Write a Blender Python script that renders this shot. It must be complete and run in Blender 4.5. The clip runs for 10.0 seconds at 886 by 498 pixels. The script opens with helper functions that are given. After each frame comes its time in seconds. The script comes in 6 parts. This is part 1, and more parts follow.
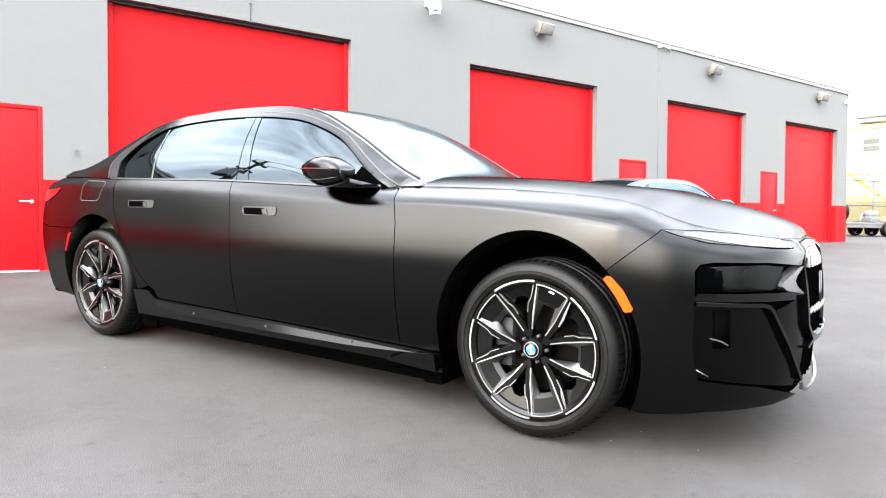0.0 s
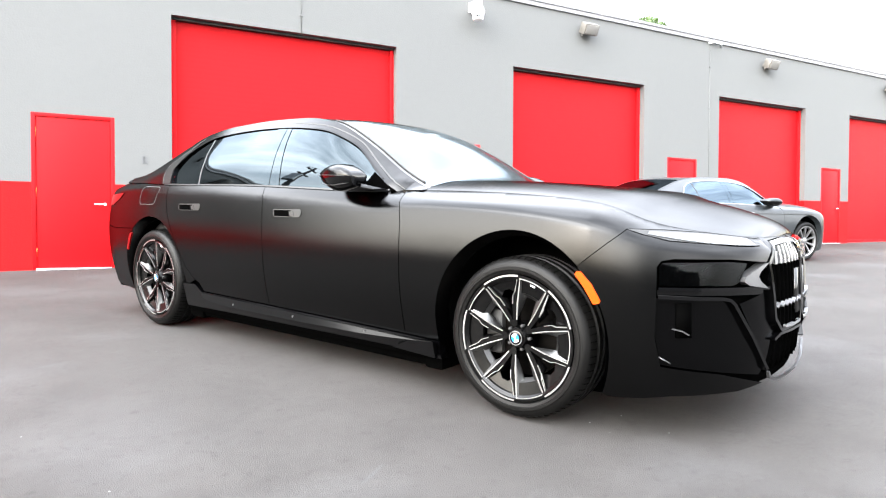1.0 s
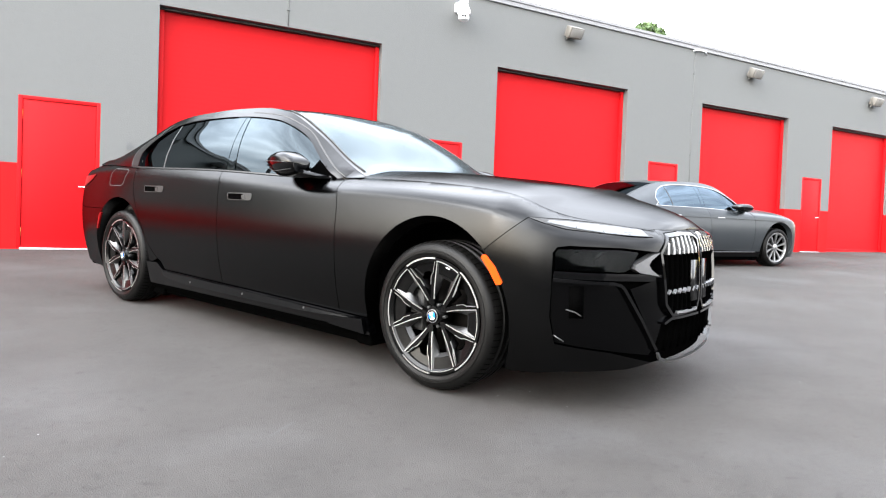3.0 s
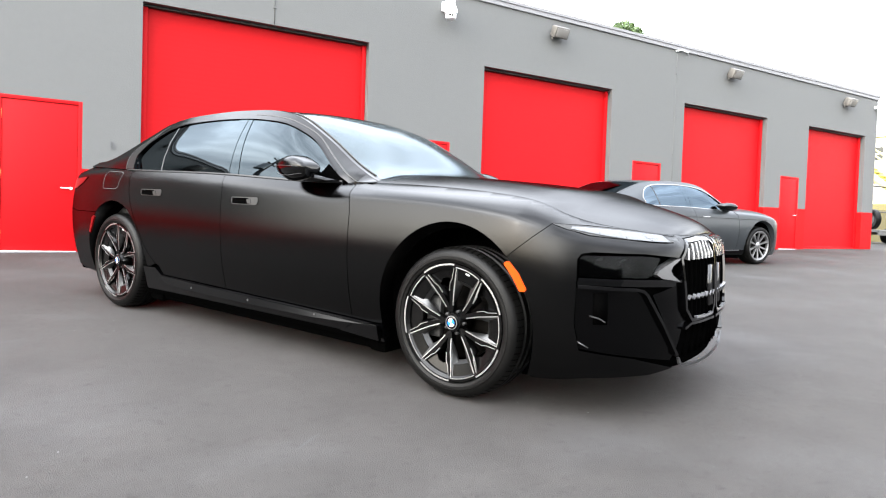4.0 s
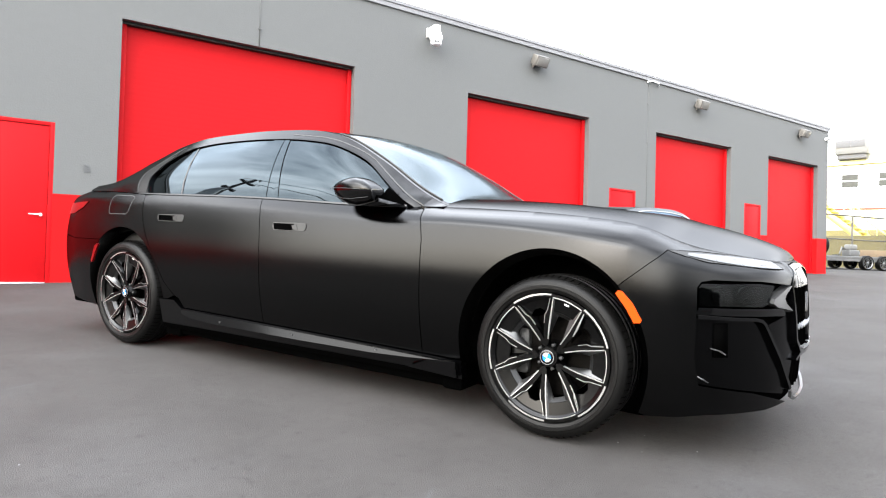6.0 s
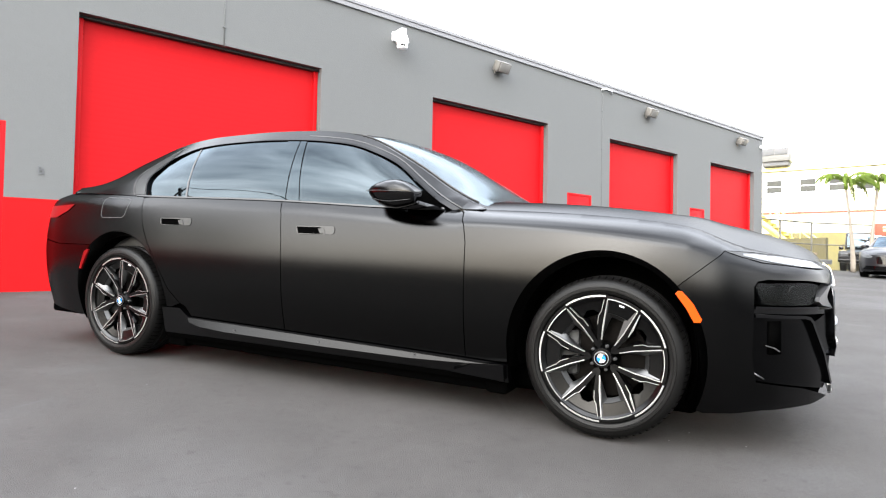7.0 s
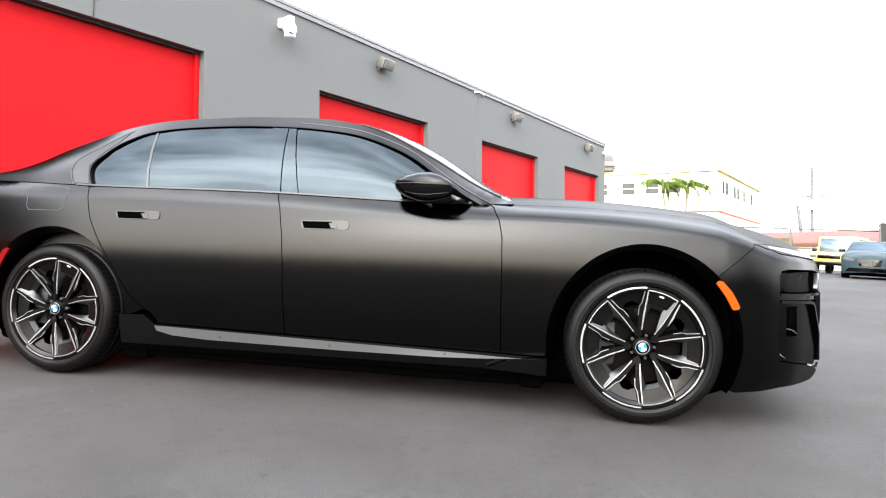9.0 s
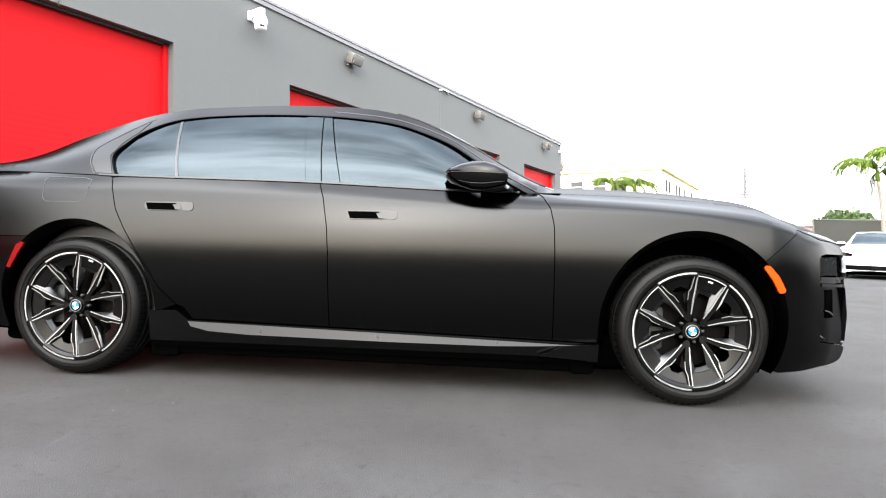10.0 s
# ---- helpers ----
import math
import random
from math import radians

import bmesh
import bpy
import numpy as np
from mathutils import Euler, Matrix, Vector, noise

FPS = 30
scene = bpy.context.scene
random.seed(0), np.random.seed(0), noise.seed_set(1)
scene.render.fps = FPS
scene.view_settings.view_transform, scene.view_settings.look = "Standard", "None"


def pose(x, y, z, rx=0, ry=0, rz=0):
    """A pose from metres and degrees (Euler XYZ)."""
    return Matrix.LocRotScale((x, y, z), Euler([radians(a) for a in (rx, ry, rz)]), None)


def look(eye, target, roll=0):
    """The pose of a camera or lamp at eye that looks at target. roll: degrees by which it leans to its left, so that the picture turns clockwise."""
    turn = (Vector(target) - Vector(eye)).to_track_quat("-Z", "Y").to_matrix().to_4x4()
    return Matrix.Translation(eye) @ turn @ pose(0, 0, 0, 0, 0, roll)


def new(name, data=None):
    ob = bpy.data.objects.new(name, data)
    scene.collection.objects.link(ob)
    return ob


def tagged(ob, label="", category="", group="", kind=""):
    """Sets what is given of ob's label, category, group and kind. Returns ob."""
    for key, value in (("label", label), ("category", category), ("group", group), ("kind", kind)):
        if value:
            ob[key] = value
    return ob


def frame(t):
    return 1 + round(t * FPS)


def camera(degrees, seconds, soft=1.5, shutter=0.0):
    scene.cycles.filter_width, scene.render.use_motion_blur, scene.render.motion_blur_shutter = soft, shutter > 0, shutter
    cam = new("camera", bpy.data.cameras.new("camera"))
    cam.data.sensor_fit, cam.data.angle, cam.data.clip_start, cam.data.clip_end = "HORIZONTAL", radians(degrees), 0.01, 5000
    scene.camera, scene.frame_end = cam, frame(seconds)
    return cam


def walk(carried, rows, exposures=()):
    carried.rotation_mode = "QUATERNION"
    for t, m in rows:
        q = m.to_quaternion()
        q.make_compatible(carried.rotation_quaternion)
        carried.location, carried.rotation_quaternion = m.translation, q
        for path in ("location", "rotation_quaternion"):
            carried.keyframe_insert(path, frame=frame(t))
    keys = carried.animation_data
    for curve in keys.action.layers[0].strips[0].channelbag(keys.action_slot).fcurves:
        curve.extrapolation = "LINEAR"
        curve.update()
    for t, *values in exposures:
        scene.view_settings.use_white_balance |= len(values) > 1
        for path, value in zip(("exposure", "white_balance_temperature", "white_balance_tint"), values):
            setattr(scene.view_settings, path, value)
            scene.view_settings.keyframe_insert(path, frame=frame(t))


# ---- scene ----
cam = camera(70.6, 10.0, soft=1.15)
PATH = [
    (0, (0.096, 0.039, 0.841), (1.14, 1.743, 0.794), 0.3),
    (0.5, (0.143, -0.153, 0.84), (1.079, 1.614, 0.791), 0.4),
    (1, (0.21, -0.364, 0.841), (1.085, 1.433, 0.792), 0.2),
    (1.5, (0.3, -0.53, 0.86), (1.144, 1.282, 0.809), 0.4),
    (2, (0.412, -0.658, 0.841), (1.247, 1.159, 0.789), 0.3),
    (2.5, (0.467, -0.75, 0.774), (1.318, 1.059, 0.72), 1.5),
    (4, (0.264, -0.619, 0.816), (1.208, 1.143, 0.757), 1.9),
    (4.5, (0.178, -0.508, 0.833), (1.182, 1.22, 0.774), 1.6),
    (5, (0.088, -0.396, 0.858), (1.13, 1.311, 0.852), 1.2),
    (5.5, (-0.034, -0.245, 0.831), (1.031, 1.447, 0.853), 1.4),
    (6.8, (-0.516, 0.179, 0.774), (0.674, 1.786, 0.826), 1.3),
    (7, (-0.603, 0.25, 0.777), (0.642, 1.815, 0.83), 1.1),
    (7.5, (-0.738, 0.456, 0.744), (0.615, 1.928, 0.792), 0.4),
    (8, (-0.868, 0.658, 0.727), (0.531, 2.087, 0.777), 0.1),
    (8.5, (-1.033, 0.821, 0.737), (0.423, 2.191, 0.792), 0.2),
    (9, (-1.222, 1.014, 0.749), (0.384, 2.205, 0.805), 0.3),
    (9.5, (-1.361, 1.272, 0.719), (0.323, 2.349, 0.772), 0.1),
    (10, (-1.514, 1.463, 0.699), (0.191, 2.507, 0.753), -0.4),
]
EXPOSURES = [(0, 0.75), (1, 0.77), (2, 0.68), (2.5, 0.45), (4, 0.14), (4.5, 0.1), (5.5, 0.06), (7.5, 0.04), (10, 0.0)]
walk(cam, [(t, look(eye, target, roll)) for t, eye, target, roll in PATH], EXPOSURES)

# ---- sky and sun: bright cloud cover ----
SUN_SIDE = (-0.9, -0.26, 0.34)
world = bpy.data.worlds.new("overcast_sky")
scene.world = world
world.use_nodes = True
wn, wl = world.node_tree.nodes, world.node_tree.links
wn.clear()
w_out, w_bg, w_sky = wn.new("ShaderNodeOutputWorld"), wn.new("ShaderNodeBackground"), wn.new("ShaderNodeTexSky")
w_sky.sky_type, w_sky.sun_disc = "NISHITA", False
w_sky.sun_elevation, w_sky.sun_rotation = radians(20), radians(258)
w_co, w_map, w_noise, w_ramp, w_mix = (wn.new("ShaderNode" + k) for k in ("TexCoord", "Mapping", "TexNoise", "ValToRGB", "MixRGB"))
w_map.inputs["Scale"].default_value = (1.0, 1.0, 3.2)
w_noise.inputs["Scale"].default_value, w_noise.inputs["Detail"].default_value, w_noise.inputs["Roughness"].default_value = 1.9, 7.0, 0.55
w_ramp.color_ramp.elements[0].position, w_ramp.color_ramp.elements[1].position = 0.32, 0.7
w_ramp.color_ramp.elements[0].color, w_ramp.color_ramp.elements[1].color = (0.16, 0.16, 0.16, 1), (0.97, 0.97, 0.97, 1)
w_mix.inputs[2].default_value = (51.5, 51.0, 50.8, 1)
w_bg.inputs["Strength"].default_value = 0.1
wl.new(w_co.outputs["Generated"], w_map.inputs["Vector"])
wl.new(w_map.outputs["Vector"], w_noise.inputs["Vector"])
wl.new(w_noise.outputs["Fac"], w_ramp.inputs["Fac"])
wl.new(w_ramp.outputs["Color"], w_mix.inputs["Fac"])
# clouds glow towards the horizon, and most on the side where the veiled sun stands
w_sep, w_abs, w_up, w_gain = (wn.new("ShaderNode" + k) for k in ("SeparateXYZ", "Math", "MapRange", "MixRGB"))
w_abs.operation = "ABSOLUTE"
w_up.interpolation_type = "SMOOTHSTEP"
w_up.inputs["From Min"].default_value, w_up.inputs["From Max"].default_value = 0.0, 0.75
w_up.inputs["To Min"].default_value, w_up.inputs["To Max"].default_value = 0.0, 1.0
w_gain.blend_type, w_gain.inputs["Fac"].default_value = "MULTIPLY", 1.0
wl.new(w_co.outputs["Generated"], w_sep.inputs["Vector"])
wl.new(w_sep.outputs["Z"], w_abs.inputs[0])
wl.new(w_abs.outputs[0], w_up.inputs["Value"])
wl.new(w_sky.outputs["Color"], w_mix.inputs[1])
wl.new(w_mix.outputs["Color"], w_gain.inputs[1])
w_tone = wn.new("ShaderNodeMixRGB")
w_tone.inputs[1].default_value, w_tone.inputs[2].default_value = (1.02, 1.0, 0.96, 1), (1.68, 1.74, 1.85, 1)
wl.new(w_up.outputs["Result"], w_tone.inputs["Fac"])
wl.new(w_tone.outputs["Color"], w_gain.inputs[2])
w_dot, w_lobe, w_veil = (wn.new("ShaderNode" + k) for k in ("VectorMath", "MapRange", "MixRGB"))
w_dot.operation = "DOT_PRODUCT"
w_dot.inputs[1].default_value = SUN_SIDE
w_lobe.interpolation_type = "SMOOTHSTEP"
w_lobe.inputs["From Min"].default_value, w_lobe.inputs["From Max"].default_value = 0.45, 1.0
w_lobe.inputs["To Min"].default_value, w_lobe.inputs["To Max"].default_value = 0.0, 1.0
w_veil.blend_type, w_veil.inputs["Fac"].default_value = "MULTIPLY", 1.0
wl.new(w_co.outputs["Generated"], w_dot.inputs[0])
wl.new(w_dot.outputs["Value"], w_lobe.inputs["Value"])
wl.new(w_gain.outputs["Color"], w_veil.inputs[1])
w_warm = wn.new("ShaderNodeMixRGB")
w_warm.inputs[1].default_value, w_warm.inputs[2].default_value = (1.3, 1.33, 1.37, 1), (4.0, 3.93, 3.75, 1)
wl.new(w_lobe.outputs["Result"], w_warm.inputs["Fac"])
wl.new(w_warm.outputs["Color"], w_veil.inputs[2])
wl.new(w_veil.outputs["Color"], w_bg.inputs["Color"])
wl.new(w_bg.outputs["Background"], w_out.inputs["Surface"])
sun = new("sun", bpy.data.lights.new("sun", "SUN"))
sun.data.energy, sun.data.angle, sun.data.color = 1.0, radians(14), (1.0, 0.96, 0.9)
sun.matrix_world = look(SUN_SIDE, (0, 0, 0))

# ---- materials ----
def material(name, colour, rough=0.5, metal=0.0, vary=0.12, grain=40.0, stain=1.2, bump=0.0, bump_scale=120.0, spec=0.5, coat=0.0, random_tint=0.0):
    """A Principled surface with large stains and fine grain in its colour and gloss, and fine relief."""
    m = bpy.data.materials.new(name)
    m.use_nodes = True
    n, l = m.node_tree.nodes, m.node_tree.links
    p = n["Principled BSDF"]
    p.inputs["Roughness"].default_value, p.inputs["Metallic"].default_value = rough, metal
    p.inputs["Specular IOR Level"].default_value, p.inputs["Coat Weight"].default_value = spec, coat
    p.inputs["Coat Roughness"].default_value = 0.08
    co = n.new("ShaderNodeTexCoord")
    big, fine = n.new("ShaderNodeTexNoise"), n.new("ShaderNodeTexNoise")
    big.inputs["Scale"].default_value, big.inputs["Detail"].default_value = stain, 5
    fine.inputs["Scale"].default_value, fine.inputs["Detail"].default_value = grain, 3
    l.new(co.outputs["Object"], big.inputs["Vector"])
    l.new(co.outputs["Object"], fine.inputs["Vector"])
    add = n.new("ShaderNodeMath")
    add.operation = "ADD"
    l.new(big.outputs["Fac"], add.inputs[0])
    l.new(fine.outputs["Fac"], add.inputs[1])
    if random_tint:
        info, more = n.new("ShaderNodeObjectInfo"), n.new("ShaderNodeMath")
        more.operation, more.inputs[1].default_value = "MULTIPLY_ADD", random_tint
        l.new(info.outputs["Random"], more.inputs[0])
        l.new(add.outputs[0], more.inputs[2])
        add = more
    span = n.new("ShaderNodeMapRange")
    span.inputs["From Min"].default_value, span.inputs["From Max"].default_value = 0.6, 1.4
    span.inputs["To Min"].default_value, span.inputs["To Max"].default_value = 1 - vary, 1 + vary
    l.new(add.outputs[0], span.inputs["Value"])
    mix = n.new("ShaderNodeMixRGB")
    mix.blend_type, mix.inputs["Fac"].default_value = "MULTIPLY", 1.0
    mix.inputs[1].default_value = (*colour, 1)
    l.new(span.outputs["Result"], mix.inputs[2])
    l.new(mix.outputs["Color"], p.inputs["Base Color"])
    gloss = n.new("ShaderNodeMath")
    gloss.operation, gloss.inputs[1].default_value = "MULTIPLY", rough
    l.new(span.outputs["Result"], gloss.inputs[0])
    l.new(gloss.outputs[0], p.inputs["Roughness"])
    if bump:
        b, tex = n.new("ShaderNodeBump"), n.new("ShaderNodeTexNoise")
        tex.inputs["Scale"].default_value, tex.inputs["Detail"].default_value = bump_scale, 4
        b.inputs["Strength"].default_value, b.inputs["Distance"].default_value = bump, 0.01
        l.new(co.outputs["Object"], tex.inputs["Vector"])
        l.new(tex.outputs["Fac"], b.inputs["Height"])
        l.new(b.outputs["Normal"], p.inputs["Normal"])
    return m


def glass(name, tint, ior=1.9, most=1.0, sheen=(1, 1, 1), rough=0.01):
    """Thin glass: a mirror by Fresnel over a tinted see-through pane."""
    m = bpy.data.materials.new(name)
    m.use_nodes = True
    n, l = m.node_tree.nodes, m.node_tree.links
    n.remove(n["Principled BSDF"])
    clear, shine, fres, mix = (n.new("ShaderNode" + k) for k in ("BsdfTransparent", "BsdfGlossy", "Fresnel", "MixShader"))
    clear.inputs["Color"].default_value = (*tint, 1)
    shine.inputs["Roughness"].default_value = rough
    shine.inputs["Color"].default_value = (*sheen, 1)
    fres.inputs["IOR"].default_value = ior
    least = n.new("ShaderNodeMath")
    least.operation, least.inputs[1].default_value = "MINIMUM", most
    l.new(fres.outputs["Fac"], least.inputs[0])
    l.new(least.outputs[0], mix.inputs["Fac"])
    l.new(clear.outputs["BSDF"], mix.inputs[1])
    l.new(shine.outputs["BSDF"], mix.inputs[2])
    l.new(mix.outputs["Shader"], n["Material Output"].inputs["Surface"])
    return m


def satin(name, colour, rough, ior, most):
    """A satin film: a soft, tail-less sheen by Fresnel, held back at glancing angles by its fine texture, over black."""
    m = bpy.data.materials.new(name)
    m.use_nodes = True
    n, l = m.node_tree.nodes, m.node_tree.links
    n.remove(n["Principled BSDF"])
    base, shine, fres, least, mix = (n.new("ShaderNode" + k) for k in ("BsdfDiffuse", "BsdfGlossy", "Fresnel", "Math", "MixShader"))
    base.inputs["Color"].default_value = (*colour, 1)
    shine.distribution = "BECKMANN"
    fres.inputs["IOR"].default_value = ior
    least.operation, least.inputs[1].default_value = "MINIMUM", most
    co, dust, span = n.new("ShaderNodeTexCoord"), n.new("ShaderNodeTexNoise"), n.new("ShaderNodeMapRange")
    dust.inputs["Scale"].default_value, dust.inputs["Detail"].default_value = 3.0, 6
    span.inputs["To Min"].default_value, span.inputs["To Max"].default_value = rough * 0.9, rough * 1.1
    l.new(co.outputs["Object"], dust.inputs["Vector"])
    l.new(dust.outputs["Fac"], span.inputs["Value"])
    l.new(span.outputs["Result"], shine.inputs["Roughness"])
    l.new(fres.outputs["Fac"], least.inputs[0])
    l.new(least.outputs[0], mix.inputs["Fac"])
    l.new(base.outputs["BSDF"], mix.inputs[1])
    l.new(shine.outputs["BSDF"], mix.inputs[2])
    l.new(mix.outputs["Shader"], n["Material Output"].inputs["Surface"])
    return m


SATIN = satin("satin_black_film", (0.0001, 0.0001, 0.00012), 0.25, 1.34, 0.14)
SPOKEBLACK = material("black_wheel_lacquer", (0.0006, 0.0006, 0.0006), 0.25, vary=0.1, spec=0.2)
SILLBLACK = material("gloss_black_sill", (0.0006, 0.0006, 0.0007), 0.12, vary=0.15, grain=60, stain=2, spec=0.15)
# paler than the body film: the tilted plate's sky sheen is in the colour
HANDLE = satin("lightened_satin_handle", (0.006, 0.006, 0.006), 0.38, 1.42, 0.12)
LIPGREY = material("satin_lip_grey", (0.075, 0.075, 0.077), 0.3, 0.7, vary=0.08)
FINGREY = material("satin_dark_fin", (0.08, 0.08, 0.083), 0.3, 0.7, vary=0.08)
TIPGREY = material("satin_chrome_slat", (0.26, 0.26, 0.265), 0.28, 0.85, vary=0.1)
HOLDER = satin("grey_plate_holder", (0.004, 0.004, 0.004), 0.2, 1.6, 0.2)
INTAKE = satin("dark_intake_plastic", (0.0003, 0.0003, 0.00035), 0.22, 1.22, 0.1)
ROOFUNIT = material("weathered_white_sheet_metal", (0.1, 0.1, 0.095), 0.5, vary=0.1)
TRIMSATIN = satin("pale_satin_trim", (0.012, 0.012, 0.012), 0.3, 1.4, 0.055)
GLOSS = material("gloss_black_plastic", (0.0006, 0.0006, 0.0007), 0.06, vary=0.1, grain=60, stain=3, spec=0.32)
RUBBER = material("tyre_rubber", (0.0022, 0.0021, 0.002), 0.42, spec=0.11, vary=0.25, grain=90, stain=6, bump=0.15, bump_scale=400)
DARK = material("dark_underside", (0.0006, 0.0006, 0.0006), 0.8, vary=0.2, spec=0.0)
CABIN = material("dark_leather_cabin", (0.008, 0.0078, 0.0075), 0.6, vary=0.2)
CHROME = material("bright_chrome", (0.78, 0.79, 0.8), 0.12, 1.0, vary=0.05)
SILVER = material("machined_aluminium", (0.38, 0.38, 0.38), 0.38, 1.0, vary=0.08, grain=200)
SATINGREY = material("satin_grey_trim", (0.22, 0.22, 0.23), 0.3, 0.7, vary=0.08)
SPOKEGREY = material("spoke_facet_grey", (0.075, 0.075, 0.074), 0.45, 1.0, vary=0.1)
BOLTGREY = material("dull_dark_metal", (0.02, 0.02, 0.02), 0.4, 0.6, vary=0.1)
DIVIDER = material("satin_window_divider", (0.03, 0.031, 0.033), 0.35, 0.6, vary=0.08)
STEEL = material("brake_steel", (0.005, 0.0046, 0.0043), 0.5, 1.0, vary=0.25, grain=150, stain=12)
GLASS = glass("tinted_glass", (0.02, 0.022, 0.024), 1.38, 0.085, (0.76, 0.91, 1.0))
CLEAR = glass("smoked_lamp_glass", (0.2, 0.205, 0.21), 3.2, 0.3, (0.026, 0.027, 0.028))
WSHIELD = glass("windscreen_glass", (0.2, 0.22, 0.23), 1.22, 0.45, (0.84, 0.95, 1.0), 0.12)
CARGLASS = glass("sky_blue_tinted_glass", (0.1, 0.13, 0.16), 2.5, 0.11, (0.66, 0.84, 1.0))
ALLOY = material("silver_alloy_paint", (0.22, 0.22, 0.225), 0.35, 0.9, vary=0.08)
AMBER = material("amber_marker_lens", (0.42, 0.036, 0.002), 0.3, vary=0.05, spec=0.12)
REDLENS = material("red_marker_lens", (0.09, 0.002, 0.0025), 0.3, vary=0.05, spec=0.1)
LAMPWHITE = material("daytime_lamp_crystal", (0.042, 0.044, 0.047), 0.4, 0.0, vary=0.8, grain=90, stain=40)
BADGEBLUE = material("badge_blue", (0.01, 0.12, 0.45), 0.25, vary=0.05)
BADGEWHITE = material("badge_white", (0.8, 0.8, 0.8), 0.25, vary=0.05)

LETTERGREY = material("grey_letter_paint", (0.06, 0.062, 0.065), 0.6)
WALLGREY = material("grey_stucco_paint", (0.07, 0.072, 0.0712), 0.75, vary=0.07, grain=14, stain=0.5, bump=0.25, bump_scale=55)
COPING = material("light_metal_coping", (0.14, 0.14, 0.145), 0.5, 0.2, vary=0.08)
REDPAINT = material("red_door_paint", (0.31, 0.003, 0.005), 0.55, spec=0.08, vary=0.06, grain=25, stain=0.7, bump=0.05)
REDWALL = material("red_wall_paint", (0.29, 0.003, 0.004), 0.65, spec=0.08, vary=0.08, grain=14, stain=0.8, bump=0.25, bump_scale=55)
# dark gaps, and the shade strips under lintels and shoulder creases
DARKGAP = material("dark_gap_and_shade", (0.01, 0.01, 0.01), 0.7)
OLDGALV = material("dull_grey_galvanised_steel", (0.1, 0.1, 0.098), 0.6, 0.4, vary=0.3, grain=40, stain=6)
GALV = material("galvanised_steel", (0.38, 0.39, 0.4), 0.45, 0.7, vary=0.15, grain=40, stain=6)
WHITEPLASTIC = material("white_plastic", (0.78, 0.79, 0.8), 0.35, vary=0.06)
BRASS = material("brass_hinge", (0.7, 0.45, 0.12), 0.35, 1.0)
LENSGREY = material("frosted_lamp_lens", (0.13, 0.127, 0.12), 0.3, vary=0.1)
BEIGE = material("beige_lamp_housing", (0.075, 0.07, 0.063), 0.5, vary=0.1)


